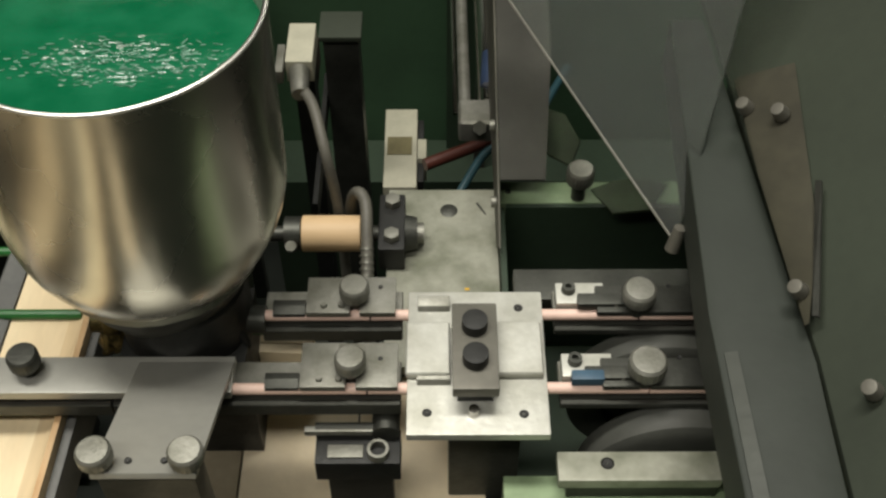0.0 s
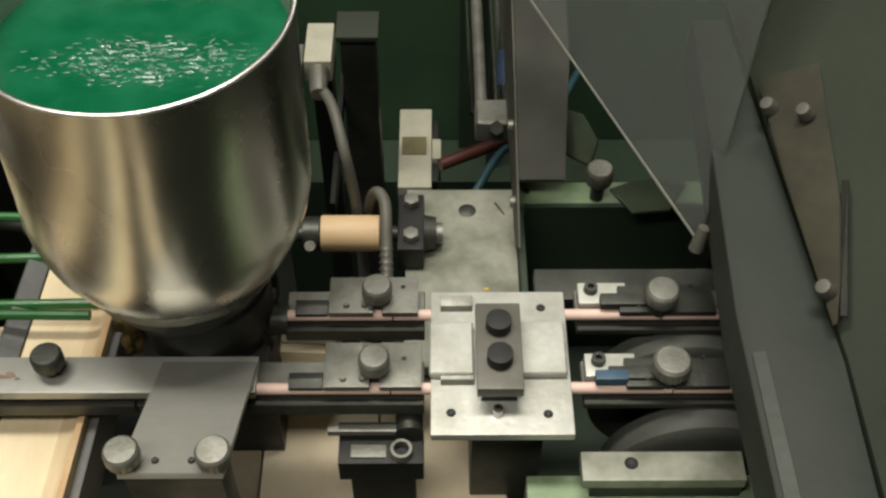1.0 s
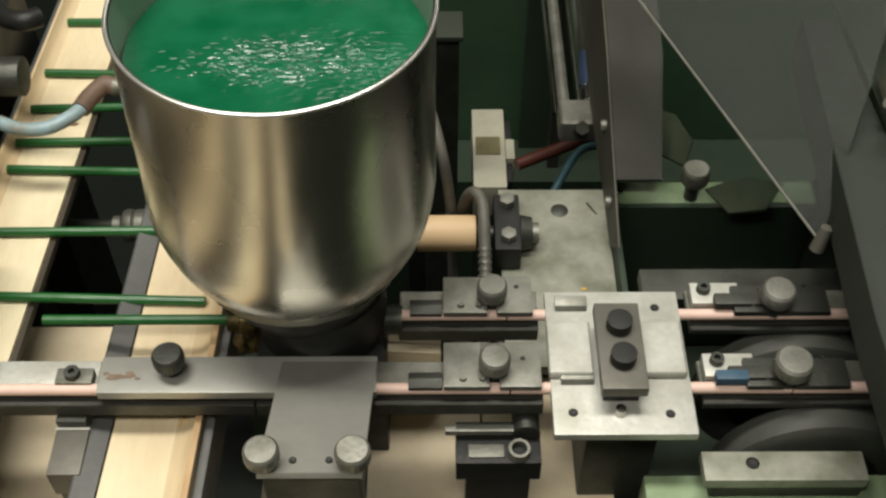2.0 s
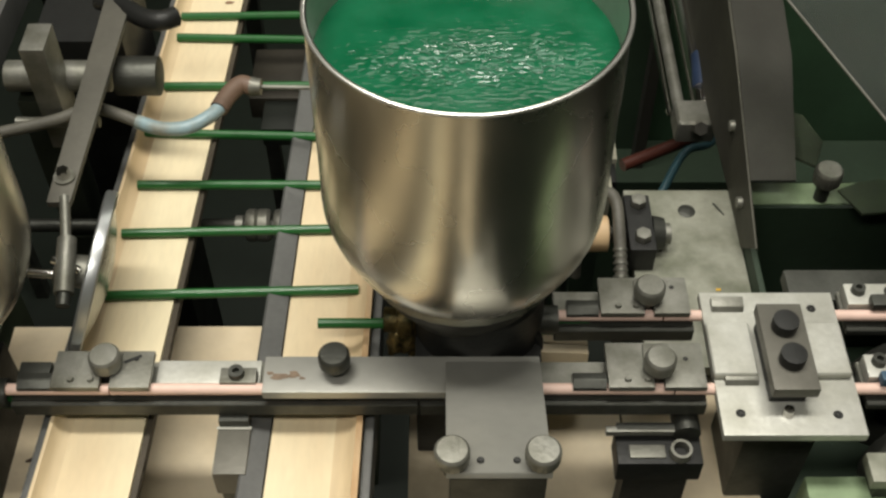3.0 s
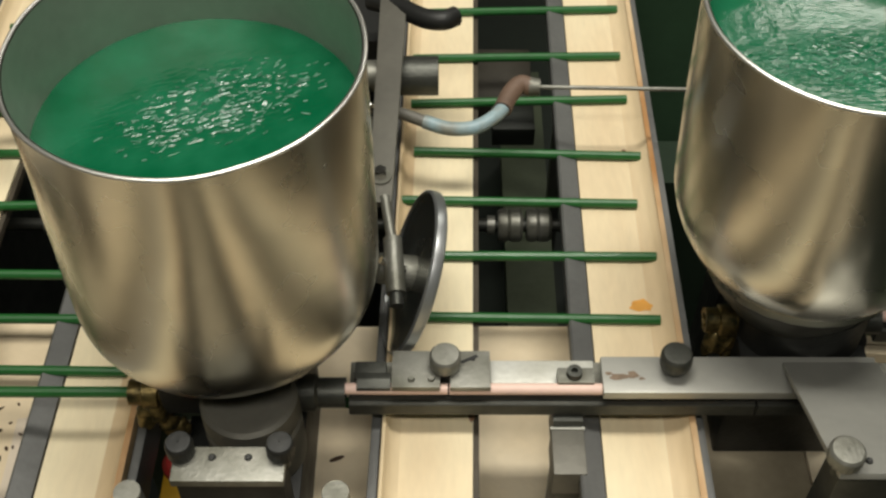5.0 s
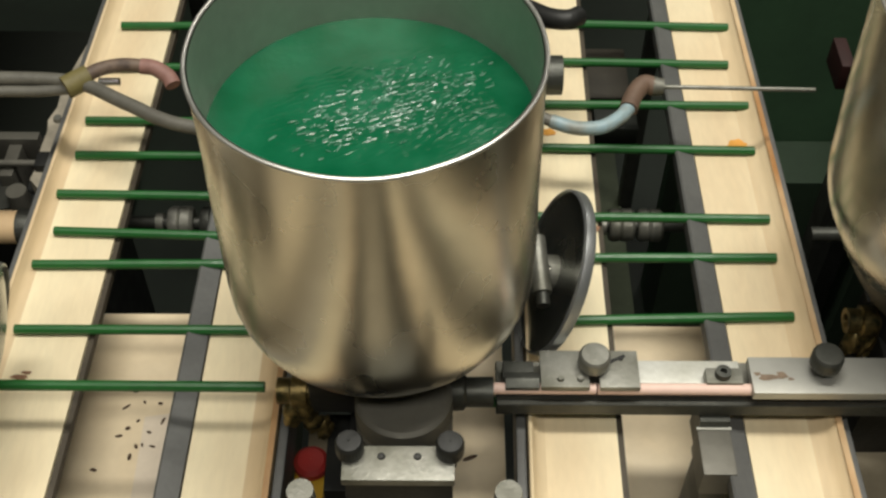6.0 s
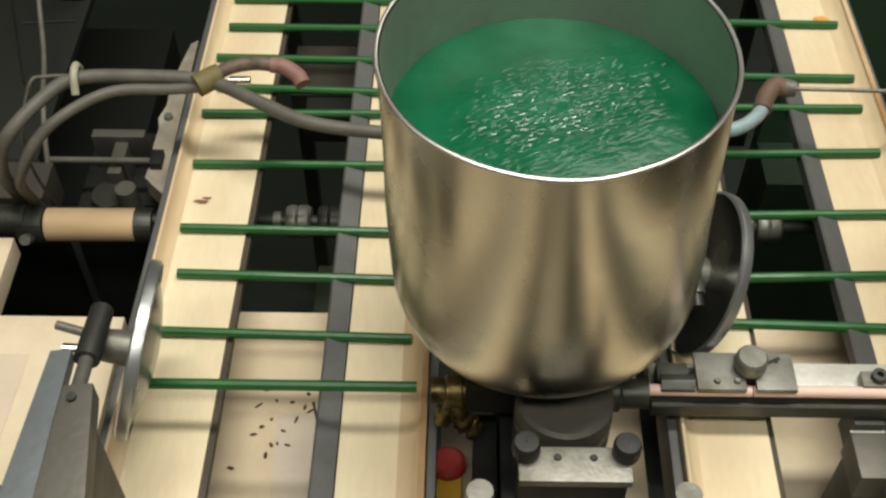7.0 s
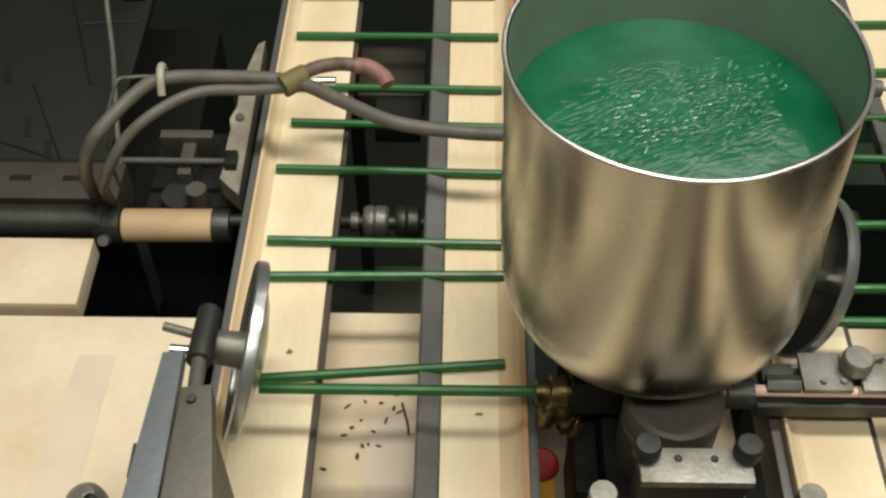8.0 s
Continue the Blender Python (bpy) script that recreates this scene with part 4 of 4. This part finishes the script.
# ---- arm, shaft and hose left of conveyor one ----
am = thing("swing_arm", (-0.43, 0.58, 0.12), "grey flat steel arm holding a knurled rod", "arm")
part("flat_bar", sheet([(-0.4330, 0.495, 0.140), (-0.4180, 0.495, 0.140), (-0.4120, 0.71, 0.146), (-0.4320, 0.71, 0.146)][::-1], -0.005), ARM, am, bevel=0.0008)
part("bolt", rod((-0.4255, 0.516, 0.140), (-0.4255, 0.516, 0.148), 0.0045, 0.004, 6), CHROME, am)
part("washer", rod((-0.4255, 0.516, 0.1402), (-0.4255, 0.516, 0.142), 0.007, 0.007, 20), STEEL, am)
part("rod", rod((-0.4225, 0.500, 0.1395), (-0.4165, 0.466, 0.1305), 0.0033), STEEL, am)
part("grip", rod((-0.4170, 0.472, 0.1315), (-0.4140, 0.436, 0.1215), 0.0060, 0.0062, 20), STEEL, am, bevel=0.0008)
part("tip", rod((-0.4140, 0.436, 0.1215), (-0.4135, 0.428, 0.1195), 0.0042), DARKSTEEL, am)
part("cross_pin", rod((-0.424, 0.456, 0.130), (-0.409, 0.456, 0.120), 0.0025), CHROME, am)

bs = thing("bearing_shaft", (-0.43, 0.645, 0.1), "short dark shaft through a grey bearing bracket", "shaft")
part("shaft", rod((-0.50, 0.643, 0.115), (-0.425, 0.643, 0.115), 0.0115, 0.0115, 28), STEEL, bs, bevel=0.001)
part("shaft_cap", rod((-0.420, 0.643, 0.115), (-0.389, 0.643, 0.115), 0.0145, 0.0145, 28), DARKSTEEL, bs, bevel=0.0012)
part("bracket", box(-0.471, -0.454, 0.611, 0.640, 0.073, 0.166), STEEL, bs, "grey bearing bracket", bevel=0.0015)
part("bracket_foot", box(-0.495, -0.470, 0.6315, 0.664, -0.05, 0.100), GREYPANEL, bs, bevel=0.001)
part("lower_rod", rod((-0.49, 0.61, 0.10), (-0.43, 0.61, 0.10), 0.004), STEEL, bs)
part("grip_top", tube([(-0.440, 0.705, 0.135), (-0.418, 0.690, 0.140), (-0.400, 0.673, 0.144), (-0.386, 0.668, 0.146), (-0.377, 0.675, 0.144)], 0.0075), BLACK, bs, "black curved grip")
part("frame", box(-0.50, -0.43, 0.70, 0.78, -0.58, 0.10), BLACK, bs)
part("floor_leg", box(-0.495, -0.470, 0.631, 0.664, -0.58, -0.0505), GREYPANEL, bs)

h1 = thing("air_hose", (-0.4, 0.61, 0.11), "taped grey and blue air hose with a steel tip", "hose", "air hoses")
part("grey_length", tube([(-0.50, 0.594, 0.104), (-0.458, 0.604, 0.108), (-0.434, 0.611, 0.113), (-0.415, 0.606, 0.112), (-0.397, 0.599, 0.110)], 0.0045), GREYHOSE, h1)
part("blue_length", tube([(-0.399, 0.600, 0.110), (-0.382, 0.594, 0.109), (-0.364, 0.595, 0.109), (-0.350, 0.604, 0.110), (-0.342, 0.615, 0.110)], 0.0052), BLUEHOSE, h1)
part("elbow", tube([(-0.343, 0.613, 0.110), (-0.338, 0.626, 0.111), (-0.330, 0.637, 0.112), (-0.322, 0.637, 0.110)], 0.0068), mat("brown_tape", (0.17, 0.11, 0.075), 0.6), h1, "brown taped elbow")
part("tip_ring", rod((-0.323, 0.6372, 0.110), (-0.315, 0.6365, 0.110), 0.0072, 0.006, 18), STEEL, h1)
part("needle", rod((-0.316, 0.6365, 0.110), (-0.205, 0.634, 0.110), 0.0016, 0.0016, 10), STEEL, h1)
part("tie", tube([(-0.444, 0.613, 0.116), (-0.437, 0.607, 0.119), (-0.430, 0.614, 0.117), (-0.424, 0.607, 0.116)], 0.0018), CHROME, h1)

# ---- hoses left of conveyor two ----
h2 = thing("air_hose", (-0.78, 0.62, 0.11), "pair of taped grey air hoses bent over the belt", "hose", "air hoses")
part("upper_length", tube([(-0.918, 0.665, -0.09), (-0.914, 0.632, -0.01), (-0.898, 0.594, 0.06), (-0.881, 0.588, 0.100), (-0.857, 0.615, 0.114), (-0.838, 0.635, 0.114), (-0.793, 0.638, 0.114), (-0.743, 0.636, 0.112), (-0.705, 0.617, 0.110), (-0.667, 0.598, 0.108), (-0.62, 0.591, 0.106), (-0.585, 0.589, 0.106)], 0.0052), GREYHOSE, h2)
part("lower_length", tube([(-0.906, 0.665, -0.09), (-0.902, 0.628, -0.01), (-0.882, 0.586, 0.06), (-0.855, 0.596, 0.100), (-0.816, 0.626, 0.108), (-0.77, 0.631, 0.108), (-0.743, 0.633, 0.109)], 0.0042), GREYHOSE, h2)
part("nozzle_length", tube([(-0.745, 0.633, 0.112), (-0.730, 0.646, 0.115), (-0.712, 0.651, 0.116), (-0.696, 0.651, 0.115)], 0.0052), mat("taped_nozzle", (0.17, 0.12, 0.085), 0.6, tint=(0.07, 0.05, 0.04), var=0.15, scale=120), h2, "brown taped nozzle")
part("nozzle_tip", tube([(-0.698, 0.651, 0.115), (-0.688, 0.650, 0.114), (-0.678, 0.645, 0.110), (-0.674, 0.639, 0.107)], 0.0060), mat("pinkish_tape", (0.30, 0.16, 0.13), 0.6, var=0.12, scale=150), h2, "pinkish taped tip")
part("bright_pipe", rod((-0.727, 0.637, 0.112), (-0.712, 0.637, 0.112), 0.003), CHROME, h2)
part("wrap", tube([(-0.750, 0.630, 0.112), (-0.742, 0.636, 0.113), (-0.734, 0.641, 0.114)], 0.0088), mat("yellowed_tape", (0.20, 0.17, 0.06), 0.6), h2, "yellowed tape wrap")
part("white_clip", tube([(-0.8395, 0.648, 0.112), (-0.8385, 0.641, 0.121), (-0.8375, 0.630, 0.121), (-0.837, 0.622, 0.110)], 0.003), WHITEBOX, h2, "white cable clip")
part("thin_wire", tube([(-0.896, 0.65, -0.05), (-0.886, 0.615, 0.06), (-0.873, 0.63, 0.110), (-0.862, 0.640, 0.111), (-0.83, 0.641, 0.111)], 0.0014), GREYHOSE, h2)

# ---- clamp on the table ----
tc = thing("table_clamp", (-0.78, 0.36, -0.012), "grey steel toggle clamp with a knurled handle on the table", "clamp")
part("side_plate", sheet([(-0.7865, 0.3705, 0.1480), (-0.7745, 0.3720, 0.1480), (-0.7715, 0.2405, 0.1530), (-0.7925, 0.2405, 0.1530)], 0.010), mat("blue_grey_steel", (0.20, 0.225, 0.235), 0.42, 0.3, 0.1, 30, 0.2, 200), tc, "blue-grey flat lever", bevel=0.0015)
part("lever_leg", box(-0.796, -0.786, 0.30, 0.32, -0.0118, 0.134), DARKSTEEL, tc)
part("post", sheet([(-0.7678, 0.3370, 0.1640), (-0.7519, 0.3390, 0.1640), (-0.7370, 0.2405, 0.1640), (-0.7680, 0.2405, 0.1640)], 0.016), ARM, tc, bevel=0.0015)
part("post_leg", box(-0.762, -0.749, 0.25, 0.318, -0.0118, 0.150), DARKSTEEL, tc)
part("handle", rod((-0.7658, 0.3661, 0.1450), (-0.7660, 0.4054, 0.1400), 0.0075, 0.0068, 24), DARKSTEEL, tc, bevel=0.0015)
part("handle_stem", rod((-0.7658, 0.3661, 0.1450), (-0.7622, 0.3360, 0.1560), 0.0042), STEEL, tc)
part("cross_rod", rod((-0.7931, 0.3989, 0.1330), (-0.7520, 0.3885, 0.1300), 0.0028), STEEL, tc)
part("rivet", rod((-0.7610, 0.3290, 0.1638), (-0.7610, 0.3290, 0.1665), 0.0026), DARKSTEEL, tc)
part("foot", box(-0.806, -0.745, 0.245, 0.33, -0.0117, -0.006), DARKSTEEL, tc)
ob = thing("domed_nut", (-0.853, 0.343, -0.012), "grey domed nut on the table", "nut")
part("dome", lathe([(0.0002, 0.032), (0.007, 0.031), (0.012, 0.026), (0.0135, 0.018), (0.0135, -0.0115)], (-0.853, 0.343, 0), 28), STEEL, ob)
part("slot", lathe([(0.0002, 0.0335), (0.004, 0.0325), (0.0045, 0.030)], (-0.848, 0.340, 0), 16), BLACK, ob)

# ---- dark cabinet and frame behind on the left ----
cb = thing("cabinet", (-1.0, 0.85, -0.3), "dark grey machine cabinet with vent slots", "cabinet")
part("front", box(-1.45, -0.927, 0.70, 0.712, -0.30, -0.048), CABINET, cb, bevel=0.002)
part("top", box(-1.45, -0.930, 0.7125, 1.2, -0.06, -0.05), CABINET, cb, bevel=0.002)
for x, y in ((-1.048, 0.818), (-1.012, 0.748), (-0.987, 0.702 + 0.018)):
    part("vent_slot", sheet([(x - 0.004, y + 0.018, -0.0492), (x + 0.002, y + 0.018, -0.0492), (x + 0.007, y - 0.008, -0.0492), (x + 0.001, y - 0.008, -0.0492)], 0.0006), BLACK, cb)
part("panel_seam", rod((-0.9900, 0.8986, -0.0492), (-0.9378, 0.9029, -0.0492), 0.0011, 0.0011, 6), BLACK, cb)
part("panel_seam", rod((-1.0093, 0.9357, -0.0492), (-0.9656, 0.8098, -0.0492), 0.0011, 0.0011, 6), BLACK, cb)
part("panel_seam", rod((-1.0305, 0.7339, -0.0492), (-0.9474, 0.7001, -0.0492), 0.0011, 0.0011, 6), BLACK, cb)
part("panel_seam", rod((-1.0184, 0.8090, -0.0492), (-0.9592, 0.6864, -0.0492), 0.0011, 0.0011, 6), BLACK, cb)
part("base", box(-1.45, -0.935, 0.715, 1.2, -0.58, -0.301), CABINET, cb)
part("crossbeam", box(-1.45, -0.905, 0.648, 0.690, -0.070, -0.030), mat("brown_grey_beam", (0.055, 0.050, 0.038), 0.6, 0.1, 0.12, 20, 0.2, 150), cb, bevel=0.002)
for x in (-1.0, -0.955):
    part("beam_slot", box(x, x + 0.018, 0.668, 0.674, -0.0302, -0.0295), BLACK, cb)
wr = thing("hanging_cable", (-0.955, 0.80, -0.05), "thin grey cable hanging down to the hoses", "cable")
part("cable", tube([(-0.947, 0.905, 0.06), (-0.9465, 0.862, 0.02), (-0.9330, 0.80, -0.005), (-0.9180, 0.740, 0.0), (-0.9115, 0.70, -0.02), (-0.909, 0.668, -0.07)], 0.0024), GREYHOSE, wr)
part("gland", rod((-0.947, 0.905, 0.06), (-0.9475, 0.935, 0.075), 0.0065, 0.0075, 16), STEEL, wr)
part("holder", box(-0.958, -0.937, 0.935, 0.947, -0.0495, 0.085), CABINET, wr, bevel=0.001)
cf = thing("side_frame", (-0.83, 0.75, -0.1), "worn cream and black frame plate beside the belt", "frame")
torn = [(-0.8020, 0.645), (-0.8020, 0.84), (-0.8080, 0.835), (-0.8140, 0.80), (-0.8175, 0.772), (-0.8165, 0.752), (-0.8210, 0.735), (-0.8185, 0.722), (-0.8195, 0.70), (-0.8180, 0.68), (-0.8200, 0.664), (-0.8120, 0.655)]
part("plate", sheet([(x, y, -0.020) for x, y in torn], 0.02), mat("worn_cream_plate", (0.40, 0.36, 0.28), 0.6, 0.0, 0.12, 40, 0.3, 200, tint=(0.24, 0.22, 0.17)), cf, "torn worn cream plate")
part("lower", box(-0.826, -0.8065, 0.66, 0.80, -0.58, -0.0505), BLACK, cf)
part("clip", box(-0.817, -0.807, 0.672, 0.689, -0.0195, -0.012), BLACK, cf, bevel=0.001)
part("screw", rod((-0.812, 0.735, -0.0198), (-0.812, 0.735, -0.016), 0.004, 0.0035, 12), STEEL, cf)
cg = thing("gearbox", (-0.87, 0.74, -0.2), "black gear case in the dark under the hoses", "gearbox")
part("case", box(-0.905, -0.835, 0.68, 0.80, -0.58, -0.10), BLACK, cg, bevel=0.006)
part("lug", rod((-0.870, 0.70, -0.10), (-0.870, 0.70, -0.08), 0.02, 0.016, 20), DARKSTEEL, cg)
part("pipe", rod((-0.925, 0.722, -0.06), (-0.81, 0.722, -0.06), 0.003), GREYHOSE, cg)
part("bracket", box(-0.893, -0.845, 0.752, 0.762, -0.0995, -0.060), ARM, cg, "grey angled bracket", bevel=0.001)
part("bracket_arm", box(-0.872, -0.860, 0.712, 0.7515, -0.0995, -0.066), ARM, cg, bevel=0.001)
part("bracket_lug", rod((-0.852, 0.694, -0.0995), (-0.852, 0.694, -0.066), 0.011, 0.009, 18), ARM, cg)
part("strut", rod((-0.865, 0.60, -0.14), (-0.885, 0.56, -0.35), 0.008), GREYPANEL, cg)

for x0, x1, y0, y1, z in ((-0.300, -0.262, 0.70, 1.25, -0.41), (-0.70, -0.655, 0.62, 0.80, -0.30)):
    ub = thing("under_beam", (x0, y0, -0.6), "olive painted beam on the floor under the belts", "beam", "under beams")
    part("web", box(x0, x1, y0, y1, -0.598, z - 0.0045), OLIVE, ub, bevel=0.002)
    part("flange", box(x0 - 0.01, x1 + 0.01, y0, y1, z - 0.004, z), OLIVE, ub, bevel=0.001)
pn = thing("back_panel", (0, 1.0, -0.3), "dark green machine panel behind the line", "panel")
part("panel", box(-0.20, 0.60, 1.0, 1.02, -0.6, 0.15), mat("deep_green_panel", (0.042, 0.092, 0.046), 0.55, 0.0, 0.12, 8, 0.2, 90), pn, smooth=False)
part("ledge", box(-0.20, 0.60, 0.93, 0.999, -0.6, -0.3), DARKGREEN, pn, smooth=False)

# ---- stains and shavings that lie still ----
rnd = random.Random(8)
for x, y in ((-0.6983, 0.4415), (-0.6860, 0.4456), (-0.6747, 0.4446), (-0.6655, 0.4405), (-0.6614, 0.4374), (-0.6880, 0.4302), (-0.6706, 0.4302), (-0.6942, 0.4241), (-0.6993, 0.4179),
             (-0.6860, 0.4097), (-0.6890, 0.4015), (-0.6819, 0.4108), (-0.6747, 0.4097), (-0.7116, 0.3913), (-0.6788, 0.4210), (-0.6639, 0.4517), (-0.6931, 0.4548)):
    bm = bmesh.new()
    a, l, w = rnd.uniform(0, 3.1), rnd.uniform(0.0016, 0.0040), rnd.uniform(0.0009, 0.0016)
    bmesh.ops.create_icosphere(bm, subdivisions=1, radius=1, matrix=Matrix.Translation((x, y, -0.0184)) @ Matrix.Rotation(a, 4, "Z") @ Matrix.Diagonal((l, w, 0.0006, 1)))
    tagged(part("shaving", bm, SPECK), "tiny dark wood shaving lying on the catch board", "shaving", "shavings")
bm = bmesh.new()
bmesh.ops.create_icosphere(bm, subdivisions=2, radius=1, matrix=Matrix.Translation((-0.4563, 0.393, -0.0025)) @ Matrix.Rotation(0.4, 4, "Z") @ Matrix.Diagonal((0.0055, 0.0016, 0.0008, 1)))
tagged(part("shaving", bm, SPECK), "dark curled shaving on a pale board", "shaving", "shavings")
torn_edge = tube([(-0.6598, 0.4444, -0.0180), (-0.6576, 0.4361, -0.0180), (-0.6554, 0.4278, -0.0180), (-0.6543, 0.4187, -0.0180)], 0.0009, 8, 6)
tagged(part("shaving", torn_edge, SPECK), "long dark curled shaving beside the guide strip", "shaving", "shavings")
tagged(part("tape_patch", sheet([(-0.684, 0.4335, -0.0186), (-0.640, 0.441, -0.0186), (-0.640, 0.30, -0.0186), (-0.681, 0.30, -0.0186)][::-1], -0.0003), mat("grey_film", (0.68, 0.59, 0.46), 0.45, var=0.05), None), "greyish worn film patch on the catch board", "film")
tagged(part("tape_patch", sheet([(-0.895, 0.478, -0.0114), (-0.868, 0.478, -0.0114), (-0.880, 0.20, -0.0114), (-0.925, 0.20, -0.0114)], 0.0003), mat("grey_film_wide", (0.74, 0.63, 0.475), 0.5, var=0.03), None), "greyish film strip on the board table", "film")


# ---- pencils on the belts ----
PENCIL = bmesh.new()
rod((-0.086, 0, 0), (0.086, 0, 0), 0.0035, 0.0035, 10, PENCIL)
first = part("green_pencil", PENCIL, GREEN)
tagged(first, "freshly lacquered green pencil lying across the belts", "pencil", "green pencils")
RUNS = []


def way_one(t):
    return 0.1637 * t


def way_two(t):
    return 0.1578 * t


# pencils that leave early or slowly: seconds before they ride, seconds to come out, turn on the belts
UNLIKE = {7.20: (0.45, 0.20, -0.6), 7.92: (0.50, 0.28, 5.0)}


def run(times, way, plane, xc, y_line, y_land, nozzle, usual, seed):
    rnd = random.Random(seed)
    for n, t0 in enumerate(times):
        ob = first if not RUNS else copy_thing(first, pose(0, 0, 0))
        x, skew = xc + rnd.uniform(-0.005, 0.005), rnd.uniform(-2.1, 2.1)
        lead, takes, skew = UNLIKE.get(t0, (usual, 0.154, skew))
        half = 0.086

        def out(s, dy=0.0, dz=0.0):
            """The pencil when a length s of it sticks out of the nozzle; behind it lies low in the feed rail."""
            th, ps = 0.0, 0.0
            dz = dz - 0.011 * max(0.0, 1 - max(0.0, s) / 0.08)
            u = Vector((math.cos(radians(th)) * math.cos(radians(ps)), math.cos(radians(th)) * math.sin(radians(ps)), math.sin(radians(th))))
            p = Vector((nozzle, y_line + dy, ZP + dz)) + (half - s) * u
            return pose(*p, 0, -th, ps)

        def ride(t):
            y = y_land + way(t) - way(t0)
            return pose(*on_plane(plane, x, y, 0.0037), 0, 0, skew)
        wait = out(-0.012)
        path = [(t0 - lead - 0.04, wait), (t0 - lead, out(0.0))] + [(t0 - lead + takes * k / 7, out(0.025 * k)) for k in range(1, 8)]
        path += [(t0 - 0.10, pose(x + plane[0] * y_line, y_line + 0.014, ZP - 0.012, 0, 0, skew * 0.5))] + [(t0 + 0.1 * k, ride(t0 + 0.1 * k)) for k in range(4)]
        path += [(t, ride(t)) for t in [0.2 * k for k in range(1, 40)] if t > t0 + 0.35]
        path = [r for r in path if 0.0 < r[0] < 8.0]
        first_row = (0.0, wait) if t0 > 0.40 else (0.0, ride(max(0.0, t0)) if t0 <= 0 else out(min(0.175, max(0.0, (lead - t0) * 1.13))))
        path = [first_row] + path
        if t0 <= 8.0:
            path += [(8.0, ride(8.0))]
        else:
            path += [(8.0, wait if t0 > 8.0 + lead else out(max(0.0, min(0.175, (8.0 + lead - t0) * 1.13))))]
        RUNS.append((ob, path))


TA = [-2.25, -1.88, -1.5, -1.14, -0.76, -0.4, -0.05, 0.39, 0.64, 0.89, 1.10, 1.48, 1.85, 2.19, 2.48, 2.85, 3.25, 3.60, 3.98, 4.30, 4.63,
      4.95, 5.40, 5.64, 5.97, 6.37, 6.72, 7.0, 7.43, 7.8, 8.12]
TB = [-2.3, -1.95, -1.6, -1.3, -1.0, -0.62, -0.30, 0.0, 0.33, 0.65, 1.0, 1.3, 1.65, 2.0, 2.3, 2.62, 2.95, 3.3, 3.6, 3.95, 4.38, 4.63, 4.90, 5.15, 5.33, 5.70, 6.13, 6.41, 6.74, 7.20, 7.40, 7.92, 8.13]
run(TA, way_one, PLANE_ONE, -0.3360, YR, 0.4585, -0.212, 0.285, 3)
run(TB, way_two, PLANE_TWO, -0.6765, YF, 0.4117, -0.566, 0.32, 4)


def belt_mark(x, y, t, way, plane, lx, ly, material, label):
    """A flat stain that rides on a belt: at y at the time t."""
    bm = bmesh.new()
    n = 14
    ring = []
    for k in range(n):
        a = 2 * math.pi * k / n
        q = 1 + 0.5 * noise.noise(Vector((math.cos(a) * 2 + x * 50, math.sin(a) * 2, y * 9)))
        ring.append(bm.verts.new((lx * q * math.cos(a), ly * q * math.sin(a), 0.0004)))
    bm.faces.new(ring)
    ob = part("belt_stain", bm, material)
    tagged(ob, label, "stain", "belt stains")
    RUNS.append((ob, [(s, pose(*on_plane(plane, x, y + way(s) - way(t), 0.0003))) for s in (0.0, 2.5, 4.6, 4.8, 5.0, 5.2, 5.4, 8.0)]))


for x, y, t, lx, ly in ((-0.7534, 0.5795, 7.0, 0.0055, 0.0020), (-0.7496, 0.5833, 7.0, 0.0035, 0.0012), (-0.7352, 0.2841, 7.0, 0.002, 0.002), (-0.6096, 0.2365, 7.0, 0.003, 0.001)):
    belt_mark(x, y, t, way_two, PLANE_TWO, lx, ly, SMEAR, "small brown smear on a moving cream belt")
for x, y, t, lx, ly, m in ((-0.2595, 0.3622, 4.3, 0.0075, 0.0045, ORANGE), (-0.2488, 0.7586, 4.3, 0.004, 0.009, ORANGE), (-0.4051, 0.3744, 4.3, 0.006, 0.004, ORANGE), (-0.3844, 0.7456, 2.5, 0.004, 0.002, SMEAR),
                           (-0.2575, 0.5151, 4.3, 0.002, 0.005, SMEAR), (-0.3738, 0.2702, 4.3, 0.002, 0.003, SMEAR), (-0.2914, 0.0441, 6.5, 0.003, 0.002, SMEAR)):
    belt_mark(x, y, t, way_one, PLANE_ONE, lx, ly, m, "small stain on a moving cream belt")


def motions():
    """Every pencil leaves its pot, drops on the belts and rides away; stains ride on the belts."""
    for ob, path in RUNS:
        walk(ob, path)


motions()
